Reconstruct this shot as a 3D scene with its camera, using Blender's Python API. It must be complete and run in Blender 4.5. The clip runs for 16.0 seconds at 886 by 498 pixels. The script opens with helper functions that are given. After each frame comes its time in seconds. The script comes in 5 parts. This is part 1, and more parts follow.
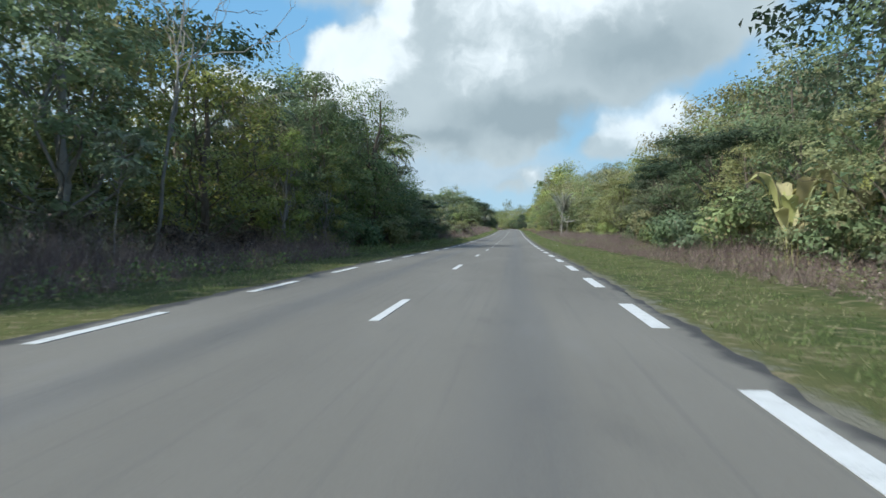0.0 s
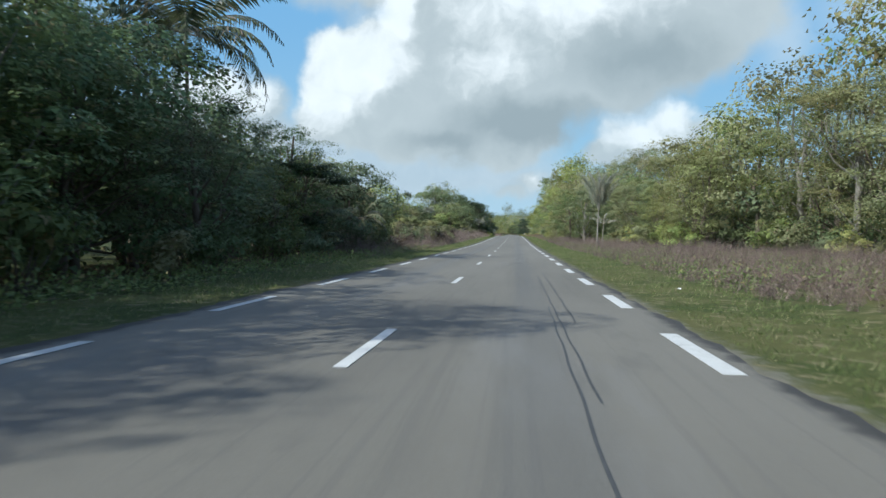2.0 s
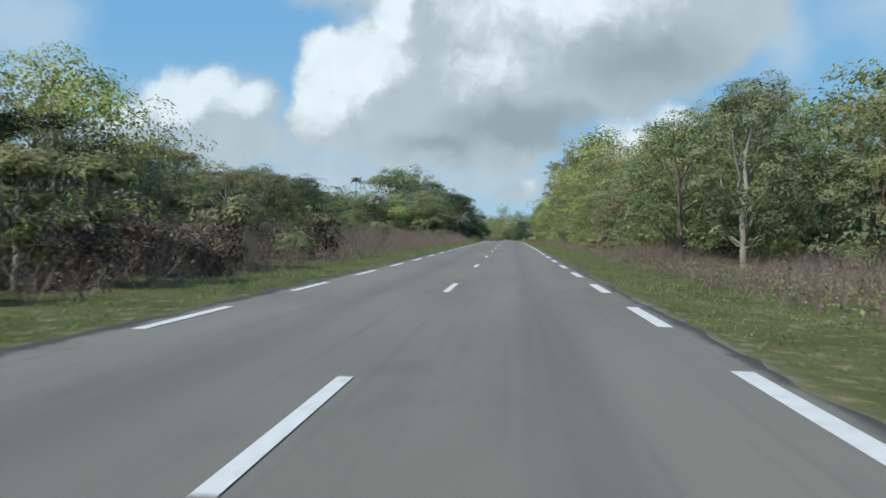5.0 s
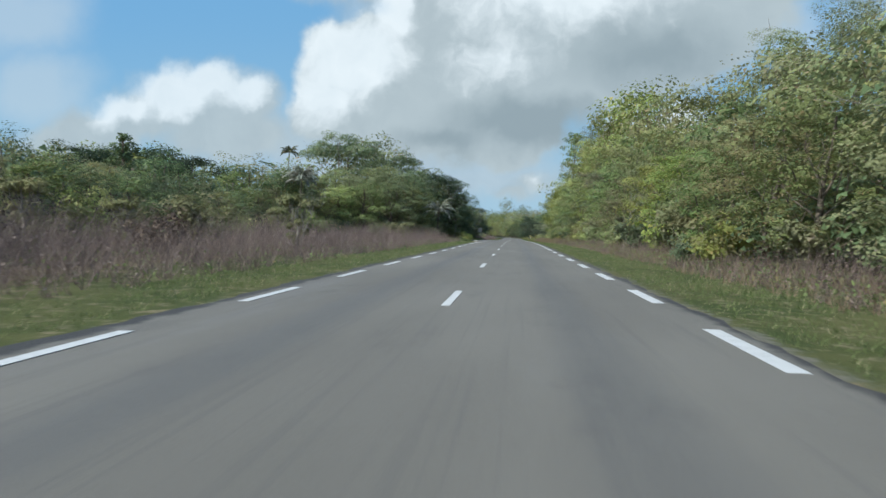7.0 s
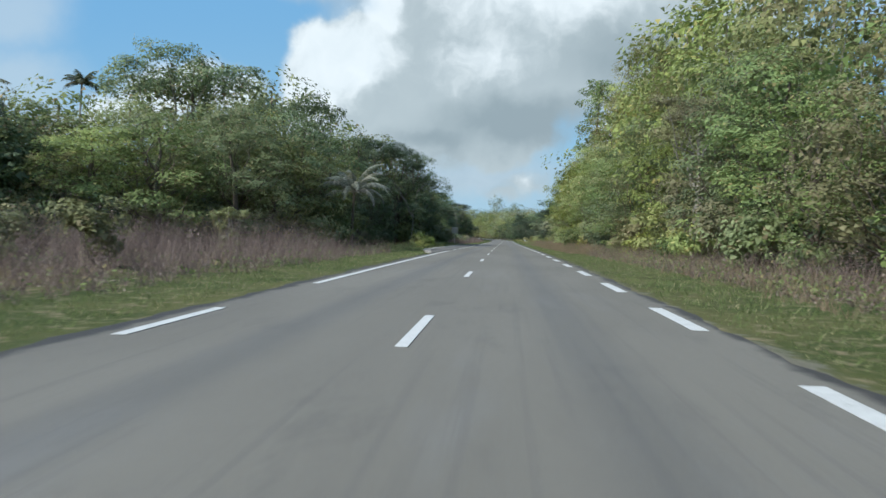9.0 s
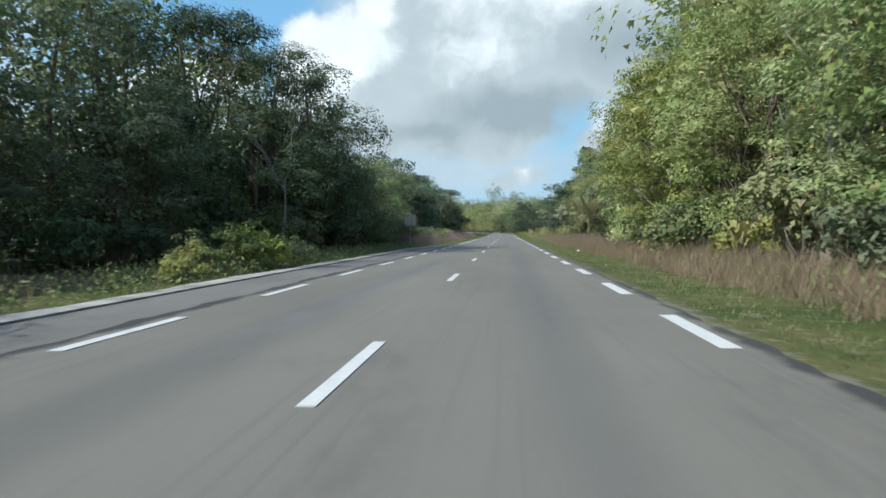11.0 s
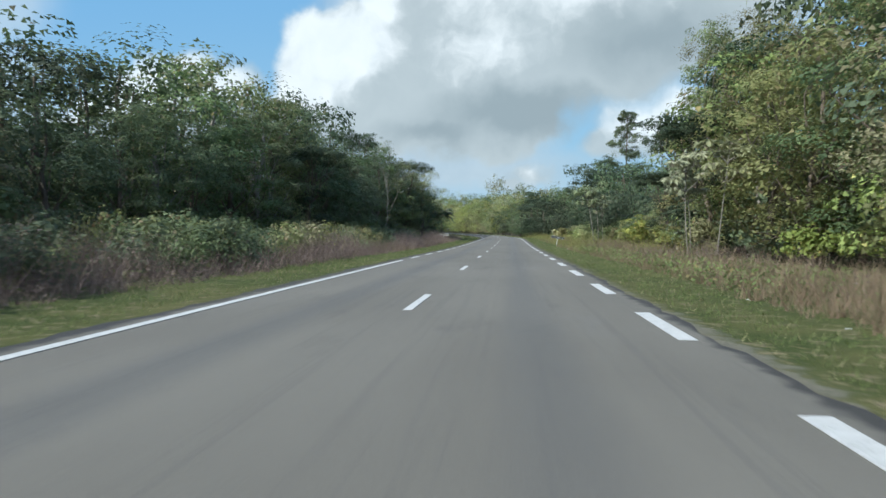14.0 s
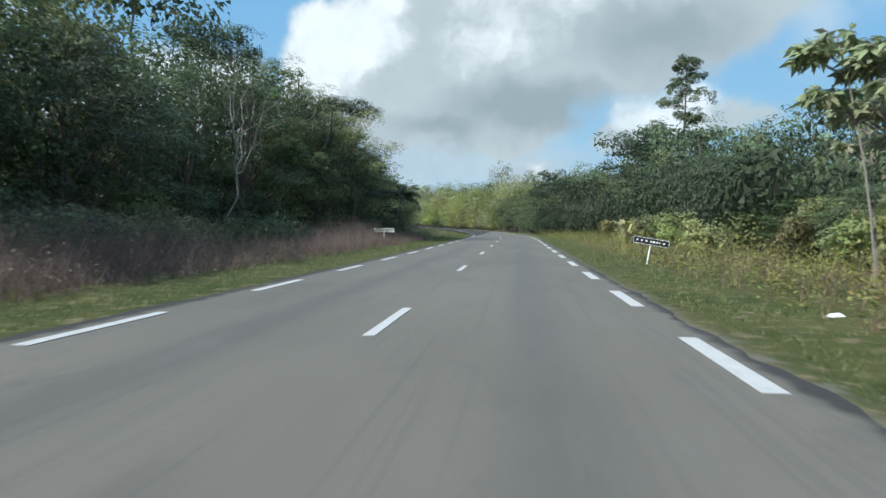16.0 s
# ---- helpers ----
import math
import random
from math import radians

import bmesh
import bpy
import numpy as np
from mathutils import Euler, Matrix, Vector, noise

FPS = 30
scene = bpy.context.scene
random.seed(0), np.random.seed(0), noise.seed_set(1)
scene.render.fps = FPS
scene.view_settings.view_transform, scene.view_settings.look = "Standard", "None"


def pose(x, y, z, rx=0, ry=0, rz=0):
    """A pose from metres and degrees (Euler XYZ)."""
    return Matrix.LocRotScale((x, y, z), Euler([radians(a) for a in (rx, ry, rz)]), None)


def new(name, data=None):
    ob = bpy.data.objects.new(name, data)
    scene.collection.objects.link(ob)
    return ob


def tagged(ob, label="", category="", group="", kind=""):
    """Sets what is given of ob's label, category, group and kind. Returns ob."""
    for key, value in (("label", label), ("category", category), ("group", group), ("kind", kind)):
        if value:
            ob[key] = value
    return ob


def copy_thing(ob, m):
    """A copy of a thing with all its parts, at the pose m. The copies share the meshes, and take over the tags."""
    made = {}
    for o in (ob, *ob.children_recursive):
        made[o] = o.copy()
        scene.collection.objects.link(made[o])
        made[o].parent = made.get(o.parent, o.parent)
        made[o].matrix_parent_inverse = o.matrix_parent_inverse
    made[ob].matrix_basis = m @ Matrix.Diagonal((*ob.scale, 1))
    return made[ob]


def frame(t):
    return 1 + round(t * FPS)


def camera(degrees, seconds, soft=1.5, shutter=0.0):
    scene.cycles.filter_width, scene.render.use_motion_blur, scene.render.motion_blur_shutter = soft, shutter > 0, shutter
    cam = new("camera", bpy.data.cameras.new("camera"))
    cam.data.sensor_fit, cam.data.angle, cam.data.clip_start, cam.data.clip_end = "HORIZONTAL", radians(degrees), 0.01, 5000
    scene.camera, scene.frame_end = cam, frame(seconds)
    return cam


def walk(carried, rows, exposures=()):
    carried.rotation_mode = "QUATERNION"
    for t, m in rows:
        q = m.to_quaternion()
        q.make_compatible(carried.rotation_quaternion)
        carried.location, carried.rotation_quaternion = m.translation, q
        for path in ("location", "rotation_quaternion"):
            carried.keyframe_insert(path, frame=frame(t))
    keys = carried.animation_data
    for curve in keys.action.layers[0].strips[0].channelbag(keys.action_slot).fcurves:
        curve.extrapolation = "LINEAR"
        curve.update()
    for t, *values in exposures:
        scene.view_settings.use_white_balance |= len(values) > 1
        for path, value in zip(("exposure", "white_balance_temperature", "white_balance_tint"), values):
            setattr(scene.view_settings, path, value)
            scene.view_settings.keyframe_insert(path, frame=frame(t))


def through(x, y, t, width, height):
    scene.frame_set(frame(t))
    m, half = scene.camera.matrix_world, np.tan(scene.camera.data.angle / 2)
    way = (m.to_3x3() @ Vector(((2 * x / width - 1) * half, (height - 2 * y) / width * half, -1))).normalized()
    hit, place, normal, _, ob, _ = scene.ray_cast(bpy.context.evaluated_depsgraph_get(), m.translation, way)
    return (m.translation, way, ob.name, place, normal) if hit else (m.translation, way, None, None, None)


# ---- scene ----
cam = camera(61.85, 16.0, soft=1.5, shutter=0.1)
ROWS = [
    (0.0, 1.859, 0.0, 1.236, 5.55, -1.63, -0.13), (0.5, 1.831, 13.713, 1.213, 5.61, -1.36, -0.17),
    (1.0, 1.763, 27.429, 1.164, 5.7, -1.15, 0.48), (1.5, 1.698, 41.142, 1.054, 5.67, -1.76, 0.54),
    (2.0, 1.629, 54.851, 0.943, 5.57, -1.21, -0.69), (2.5, 1.587, 68.603, 0.858, 5.47, -1.57, -0.25),
    (3.0, 1.538, 82.44, 0.811, 5.27, -1.26, -0.94), (3.5, 1.499, 96.031, 0.794, 5.29, -1.34, -0.76),
    (4.0, 1.507, 109.074, 0.787, 5.2, -1.03, -0.6), (6.5, 1.15, 178.854, 1.0, 5.38, -0.84, -2.43),
    (7.0, 1.077, 192.854, 1.099, 5.52, -1.09, -1.43), (7.5, 0.975, 206.891, 1.2, 5.23, -0.78, -1.33),
    (8.0, 0.94, 220.974, 1.291, 4.83, -1.04, -1.59), (8.5, 0.962, 234.996, 1.359, 4.7, -1.06, -1.33),
    (9.0, 1.075, 248.911, 1.435, 4.82, -0.98, -1.29), (11.5, 1.397, 317.688, 1.541, 4.85, -1.48, 0.43),
    (12.0, 1.408, 331.896, 1.503, 4.9, -1.37, -1.11), (12.5, 1.461, 345.976, 1.466, 5.09, -1.72, -0.79),
    (13.0, 1.509, 360.106, 1.435, 5.02, -1.71, -0.63), (13.5, 1.581, 374.045, 1.403, 5.11, -1.83, -0.44),
    (14.0, 1.615, 388.075, 1.38, 5.2, -1.32, -0.29), (14.5, 1.647, 401.977, 1.356, 5.28, -1.82, -0.86),
    (15.0, 1.674, 415.759, 1.343, 5.51, -1.4, -0.42), (15.5, 1.667, 429.622, 1.301, 5.5, -1.88, 0.15),
    (16.0, 1.654, 443.433, 1.236, 5.73, -1.68, -1.0),
]
walk(cam, [(t, pose(x, y, z, 90 + pitch, roll, yaw)) for t, x, y, z, yaw, pitch, roll in ROWS], exposures=[(t, e, 5930, 3) for t, e in ((0.0, 0.8), (2.0, 0.76), (3.0, 0.67), (4.0, 0.63), (6.5, 0.6), (8.5, 0.6), (9.0, 0.67), (11.5, 0.88), (12.5, 0.79), (14.5, 0.76), (16.0, 0.78))])

# ---- daylight: sun from the left and a little behind, about 40 degrees up ----
SUN_EL, SUN_BACK = 41.0, 39.0
to_sun = Vector((-math.cos(radians(SUN_EL)) * math.cos(radians(SUN_BACK)), -math.cos(radians(SUN_EL)) * math.sin(radians(SUN_BACK)), math.sin(radians(SUN_EL))))
sun = new("sun", bpy.data.lights.new("sun", "SUN"))
sun.data.energy, sun.data.angle, sun.data.color = 3.5, radians(0.6), (1.0, 0.95, 0.86)
sun.matrix_world = Matrix.Translation((0, 0, 60)) @ to_sun.to_track_quat("Z", "Y").to_matrix().to_4x4()
world = bpy.data.worlds.new("sky")
scene.world = world
world.use_nodes = True
sky = world.node_tree.nodes.new("ShaderNodeTexSky")
sky.sky_type, sky.sun_disc, sky.sun_elevation, sky.sun_rotation = "NISHITA", False, radians(SUN_EL), math.atan2(to_sun.x, to_sun.y)
world.node_tree.links.new(sky.outputs[0], world.node_tree.nodes["Background"].inputs[0])
world.node_tree.nodes["Background"].inputs[1].default_value = 0.15


# ---- materials ----
class Mat:
    """A node material under construction."""

    def __init__(self, name):
        self.m = bpy.data.materials.new(name)
        self.m.use_nodes = True
        self.t = self.m.node_tree
        self.b = self.t.nodes["Principled BSDF"]
        self.out = self.t.nodes["Material Output"]
        self.b.inputs["Specular IOR Level"].default_value = 0.3

    def n(self, kind, **kw):
        node = self.t.nodes.new("ShaderNode" + kind)
        for k, v in kw.items():
            if k == "op":
                node.operation = v
            elif k == "blend":
                node.data_type, node.blend_type = "RGBA", v
        return node

    def put(self, socket, v):
        if isinstance(v, bpy.types.NodeSocket):
            self.t.links.new(v, socket)
        else:
            socket.default_value = v

    def math(self, op, a, b=0.0, c=0.0, clamp=False):
        node = self.n("Math", op=op)
        node.use_clamp = clamp
        for i, v in enumerate((a, b, c)):
            self.put(node.inputs[i], v)
        return node.outputs[0]

    def step(self, v, lo, hi, a=0.0, b=1.0):
        node = self.n("MapRange")
        node.interpolation_type = "SMOOTHSTEP"
        for i, q in enumerate((v, lo, hi, a, b)):
            self.put(node.inputs[i], q)
        return node.outputs[0]

    def noise(self, vec, scale, detail=4.0, rough=0.55, color=False):
        node = self.n("TexNoise")
        self.put(node.inputs["Vector"], vec)
        node.inputs["Scale"].default_value, node.inputs["Detail"].default_value = scale, detail
        node.inputs["Roughness"].default_value = rough
        return node.outputs["Color" if color else 0]

    def mix(self, f, a, b):
        node = self.n("Mix", blend="MIX")
        self.put(node.inputs[0], f)
        for s, v in ((6, a), (7, b)):
            self.put(node.inputs[s], (*v, 1) if isinstance(v, tuple) else v)
        return node.outputs[2]

    def coord(self, sx=1.0, sy=1.0, sz=1.0):
        node, mp = self.n("TexCoord"), self.n("Mapping")
        self.t.links.new(node.outputs["Object"], mp.inputs[0])
        mp.inputs["Scale"].default_value = (sx, sy, sz)
        return mp.outputs[0]

    def bump(self, h, strength=0.3, dist=0.02):
        node = self.n("Bump")
        node.inputs["Strength"].default_value, node.inputs["Distance"].default_value = strength, dist
        self.put(node.inputs["Height"], h)
        self.t.links.new(node.outputs[0], self.b.inputs["Normal"])

    def done(self, color=None, rough=0.8, spec=None):
        if color is not None:
            self.put(self.b.inputs["Base Color"], (*color, 1) if isinstance(color, tuple) else color)
        self.put(self.b.inputs["Roughness"], rough)
        if spec is not None:
            self.b.inputs["Specular IOR Level"].default_value = spec
        return self.m


def leaf_material(name, dark, light, dry, dry_share=0.08, through=0.36, rough=0.6, spec=0.22):
    """Leaves: each differs a little, thin enough for light to come through, with a waxy gloss."""
    m = Mat(name)
    isle = m.n("NewGeometry").outputs["Random Per Island"]
    at = m.n("Attribute")
    at.attribute_name = "tone"
    tree = m.math("FRACT", m.math("ADD", m.n("ObjectInfo").outputs["Random"], at.outputs["Fac"]))
    spray = m.step(m.noise(m.coord(), 1.1, 2.0, 0.6), 0.3, 0.7)
    c = m.mix(m.math("ADD", m.math("MULTIPLY", m.math("POWER", isle, 1.4), 0.45), m.math("MULTIPLY", spray, 0.45)), dark, light)
    c = m.mix(m.math("GREATER_THAN", m.math("FRACT", m.math("MULTIPLY", isle, 37.7)), 1 - dry_share), c, dry)
    hsv = m.n("HueSaturation")
    m.put(hsv.inputs["Hue"], m.math("ADD", m.math("MULTIPLY", tree, 0.05), 0.466))
    m.put(hsv.inputs["Saturation"], m.math("ADD", m.math("MULTIPLY", m.math("FRACT", m.math("MULTIPLY", tree, 7.3)), 0.25), 0.66))
    m.put(hsv.inputs["Value"], m.math("ADD", m.math("MULTIPLY", m.math("FRACT", m.math("MULTIPLY", tree, 13.1)), 0.5), 0.8))
    m.put(hsv.inputs["Color"], c)
    c = hsv.outputs[0]
    m.done(c, rough, spec)
    tr, mx = m.n("BsdfTranslucent"), m.n("MixShader")
    m.put(tr.inputs[0], c)
    mx.inputs[0].default_value = through
    m.t.links.new(m.b.outputs[0], mx.inputs[1])
    m.t.links.new(tr.outputs[0], mx.inputs[2])
    m.t.links.new(mx.outputs[0], m.out.inputs[0])
    return m.m


def bark_material(name, a, b):
    m = Mat(name)
    co = m.coord(1, 1, 0.25)
    n1, n2 = m.noise(co, 14, 6), m.noise(m.coord(), 1.3, 3)
    m.bump(n1, 0.7, 0.03)
    return m.done(m.mix(m.math("ADD", m.math("MULTIPLY", n1, 0.6), m.math("MULTIPLY", n2, 0.4)), a, b), 0.85)


def asphalt_material(name="asphalt", rim=True, base=((0.11, 0.102, 0.085), (0.145, 0.135, 0.113))):
    m = Mat(name)
    co = m.coord()
    grit, fine = m.noise(co, 90, 3, 0.7), m.noise(co, 350, 2)
    blotch = m.noise(m.coord(1, 0.06, 1), 1.1, 4)
    patch = m.noise(m.coord(0.5, 0.12, 1), 0.7, 5)
    sep = m.n("SeparateXYZ")
    m.put(sep.inputs[0], co)
    x = sep.outputs[0]
    lane = m.math("SUBTRACT", m.math("ABSOLUTE", m.math("ADD", x, -0.2)), 1.72)
    oil = m.step(m.math("ABSOLUTE", m.math("ADD", lane, m.math("MULTIPLY", m.math("SUBTRACT", blotch, 0.5), 0.5))), 0.05, 0.62, 1.0, 0.0)
    c = m.mix(m.step(patch, 0.3, 0.7), *base)
    c = m.mix(m.math("MULTIPLY", oil, 0.42), c, (0.062, 0.061, 0.059))
    c = m.mix(m.math("MULTIPLY", m.step(grit, 0.35, 0.75), 0.55), c, (0.176, 0.163, 0.14))
    stain = m.noise(m.coord(1, 0.35, 1), 0.9, 6, 0.7)
    c = m.mix(m.step(stain, 0.54, 0.7, 0.0, 0.28), c, (0.06, 0.058, 0.055))
    c = m.mix(m.step(m.noise(m.coord(1, 0.2, 1), 0.45, 6, 0.65), 0.55, 0.7, 0.0, 0.4), c, (0.17, 0.165, 0.155))
    streak = m.noise(m.coord(1, 0.012, 1), 9, 3)
    c = m.mix(m.step(streak, 0.52, 0.7, 0.0, 0.2), c, (0.07, 0.069, 0.067))
    c = m.mix(m.step(fine, 0.6, 0.74, 0.0, 0.6), c, (0.27, 0.256, 0.222))
    edge = m.step(m.math("ADD", m.math("ABSOLUTE", m.math("ADD", x, -0.22)), m.math("MULTIPLY", m.noise(co, 1.7, 4), 0.5)), 3.85, 4.05)
    if rim:
        c = m.mix(edge, c, (0.045, 0.043, 0.04))
    m.bump(m.math("ADD", grit, m.math("MULTIPLY", fine, 0.5)), 0.35, 0.01)
    return m.done(c, m.step(oil, 0, 1, 0.8, 0.65), 0.22)


def paint_material():
    m = Mat("road_paint")
    co = m.coord()
    wear = m.step(m.math("ADD", m.math("MULTIPLY", m.noise(co, 60, 3), 0.6), m.math("MULTIPLY", m.noise(co, 3, 4), 0.4)), 0.52, 0.68)
    c = m.mix(m.noise(co, 8, 4), (0.4, 0.395, 0.375), (0.55, 0.55, 0.53))
    m.bump(m.noise(co, 90, 2), 0.3, 0.008)
    return m.done(m.mix(m.math("MULTIPLY", wear, 0.75), c, (0.2, 0.195, 0.185)), 0.6)


def ground_material():
    m = Mat("verge_soil_and_grass")
    co = m.coord()
    n1, n2, n3 = m.noise(co, 0.35, 5), m.noise(co, 2.5, 5, 0.65), m.noise(co, 25, 3)
    c = m.mix(m.step(n1, 0.35, 0.65), (0.05, 0.066, 0.02), (0.095, 0.095, 0.036))
    c = m.mix(m.step(n2, 0.5, 0.72), c, (0.2, 0.165, 0.1))
    c = m.mix(m.step(n3, 0.45, 0.8, 0.0, 0.6), c, (0.05, 0.06, 0.02))
    sep = m.n("SeparateXYZ")
    m.put(sep.inputs[0], co)
    off = m.math("ADD", m.math("ABSOLUTE", m.math("ADD", sep.outputs[0], -0.2)), m.math("MULTIPLY", m.math("SUBTRACT", n2, 0.5), 1.6))
    gravel = m.step(m.math("ADD", off, m.math("MULTIPLY", n1, 0.9)), 4.35, 4.75, 1.0, 0.0)
    c = m.mix(m.math("MULTIPLY", gravel, 0.8), c, m.mix(n3, (0.1, 0.09, 0.07), (0.24, 0.22, 0.18)))
    litter = m.step(off, 9.0, 11.0)
    c = m.mix(litter, c, m.mix(n2, (0.06, 0.048, 0.027), (0.17, 0.125, 0.075)))
    c = m.mix(m.step(off, 13.0, 17.0, 0.0, 0.85), c, m.mix(n1, (0.02, 0.032, 0.011), (0.05, 0.062, 0.022)))
    m.bump(m.math("ADD", n2, n3), 0.8, 0.06)
    return m.done(c, 0.95, 0.1)


def plain(name, a, b, rough=0.6, metal=0.0, scale=6.0):
    m = Mat(name)
    n1 = m.noise(m.coord(), scale, 5)
    m.b.inputs["Metallic"].default_value = metal
    m.bump(m.noise(m.coord(), scale * 8, 3), 0.2, 0.005)
    return m.done(m.mix(m.step(n1, 0.3, 0.7), a, b), rough)


MAT_ASPHALT, MAT_PAINT, MAT_GROUND = asphalt_material(), paint_material(), ground_material()
MAT_LEAF = {
    "mid": leaf_material("leaf_mid_green", (0.096, 0.137, 0.032), (0.234, 0.293, 0.073), (0.258, 0.207, 0.067)),
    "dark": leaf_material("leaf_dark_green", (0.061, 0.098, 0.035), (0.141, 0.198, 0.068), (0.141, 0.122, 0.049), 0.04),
    # green darkened so that the leaf colour itself carries shade
    "shaded": leaf_material("leaf_shaded_green", (0.028, 0.048, 0.022), (0.07, 0.1, 0.04), (0.1, 0.1, 0.045), 0.03),
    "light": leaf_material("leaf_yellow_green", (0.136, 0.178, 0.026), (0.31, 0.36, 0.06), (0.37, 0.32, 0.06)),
    "olive": leaf_material("leaf_olive", (0.123, 0.134, 0.037), (0.287, 0.287, 0.083), (0.24, 0.2, 0.075), 0.06),
    "brown": leaf_material("leaf_dry_brown", (0.052, 0.038, 0.025), (0.115, 0.084, 0.052), (0.19, 0.14, 0.08), 0.3, 0.3, 0.7, 0.15),
    "palm": leaf_material("leaf_palm", (0.045, 0.065, 0.022), (0.11, 0.13, 0.05), (0.2, 0.16, 0.08), 0.06, 0.25, 0.35),
    "plantain": leaf_material("leaf_plantain", (0.13, 0.19, 0.03), (0.28, 0.36, 0.07), (0.36, 0.34, 0.08), 0.05),
    "silver_palm": leaf_material("leaf_silvery_palm", (0.14, 0.15, 0.095), (0.3, 0.31, 0.22), (0.36, 0.33, 0.24), 0.15, 0.3, 0.4),
    "silver": leaf_material("leaf_pale_grey_green", (0.19, 0.22, 0.1), (0.35, 0.39, 0.19), (0.26, 0.24, 0.14)),
}
MAT_BARK, MAT_PALE = bark_material("bark_brown", (0.06, 0.045, 0.03), (0.16, 0.13, 0.1)), bark_material("bark_pale", (0.13, 0.118, 0.096), (0.29, 0.265, 0.225))
MAT_GRASS = leaf_material("grass_green", (0.075, 0.105, 0.02), (0.16, 0.19, 0.045), (0.26, 0.23, 0.1), 0.14, 0.4, 0.8, 0.15)
MAT_DRY = leaf_material("grass_dry_brown", (0.09, 0.062, 0.045), (0.185, 0.13, 0.094), (0.25, 0.19, 0.13), 0.2, 0.3, 0.8, 0.1)
MAT_STRAW = leaf_material("grass_straw", (0.2, 0.145, 0.055), (0.41, 0.3, 0.13), (0.2, 0.2, 0.06), 0.3, 0.3, 0.8, 0.1)


# ---- mesh helpers ----
def mesh_of(name, verts, faces, mat, smooth=False):
    me = bpy.data.meshes.new(name)
    v = np.asarray(verts, dtype=np.float32)
    if isinstance(faces, np.ndarray):
        k, n = faces.shape[1], len(faces)
        me.vertices.add(len(v))
        me.vertices.foreach_set("co", v.ravel())
        me.loops.add(n * k)
        me.loops.foreach_set("vertex_index", faces.ravel().astype(np.int32))
        me.polygons.add(n)
        me.polygons.foreach_set("loop_start", np.arange(0, n * k, k, dtype=np.int32))
        me.update(calc_edges=True)
    else:
        me.from_pydata([tuple(p) for p in v], [], faces)
    if smooth:
        me.polygons.foreach_set("use_smooth", np.ones(len(me.polygons), dtype=bool))
    me.materials.append(mat)
    return me


def part(name, me, parent, label=""):
    ob = new(name, me)
    ob.parent = parent
    return tagged(ob, label) if label else ob


def tube(path, radii, sides=7):
    """A tapered tube along a path: verts and quad faces."""
    path = np.asarray(path, float)
    d = np.gradient(path, axis=0)
    d /= np.linalg.norm(d, axis=1)[:, None] + 1e-9
    ref = np.where(np.abs(d[:, 2:3]) > 0.9, [[1.0, 0, 0]], [[0, 0, 1.0]])
    a = np.cross(d, ref)
    a /= np.linalg.norm(a, axis=1)[:, None] + 1e-9
    b = np.cross(d, a)
    th = np.linspace(0, 2 * np.pi, sides, endpoint=False)
    r = np.asarray(radii, float)[:, None, None]
    v = path[:, None] + r * (np.cos(th)[None, :, None] * a[:, None] + np.sin(th)[None, :, None] * b[:, None])
    k = np.arange(len(path) - 1)[:, None] * sides + np.arange(sides)[None]
    k2 = np.arange(len(path) - 1)[:, None] * sides + (np.arange(sides)[None] + 1) % sides
    f = np.stack([k, k2, k2 + sides, k + sides], -1).reshape(-1, 4)
    return v.reshape(-1, 3), f


def join(pieces):
    vs, fs, n = [], [], 0
    for v, f in pieces:
        vs.append(v)
        fs.append(f + n)
        n += len(v)
    return np.concatenate(vs), np.concatenate(fs)


def unit(v):
    return v / (np.linalg.norm(v, axis=-1, keepdims=True) + 1e-9)


def leaves(rng, pos, out, length, width, droop=0.25, up=0.7):
    """Folded pointed leaves at pos, growing along out, faces mostly upward: verts and two triangles each."""
    n = len(pos)
    d = unit(out + rng.normal(0, 0.55, (n, 3)) + np.array([0, 0, -droop]))
    nor = unit(np.array([0, 0, up]) + rng.normal(0, 0.5, (n, 3)) + 0.35 * out)
    s = unit(np.cross(d, nor))
    nor = np.cross(s, d)
    L = length * rng.uniform(0.65, 1.35, (n, 1))
    w = width * rng.uniform(0.7, 1.3, (n, 1))
    mid = pos + d * L * 0.45
    v = np.stack([pos, mid + s * w * 0.5 - nor * w * 0.15, pos + d * L - nor * L * 0.12, mid - s * w * 0.5 - nor * w * 0.15], 1).reshape(-1, 3)
    k = np.arange(n)[:, None] * 4
    return v, np.concatenate([k + np.array([[0, 1, 2]]), k + np.array([[0, 2, 3]])])


def small_leaves(rng, pos, out, length, width, droop=0.25, up=0.7):
    """Pointed leaves of one triangle each, for the many of a crown."""
    n = len(pos)
    d = unit(out + rng.normal(0, 0.55, (n, 3)) + np.array([0, 0, -droop]))
    s = unit(np.cross(d, unit(np.array([0, 0, up]) + rng.normal(0, 0.5, (n, 3)) + 0.35 * out)))
    L = length * rng.uniform(0.5, 1.05, (n, 1))
    w = width * rng.uniform(0.34, 0.6, (n, 1))
    v = np.stack([pos - s * w + d * L * 0.15, pos + s * w, pos + d * L], 1).reshape(-1, 3)
    return v, np.arange(3 * n).reshape(-1, 3)


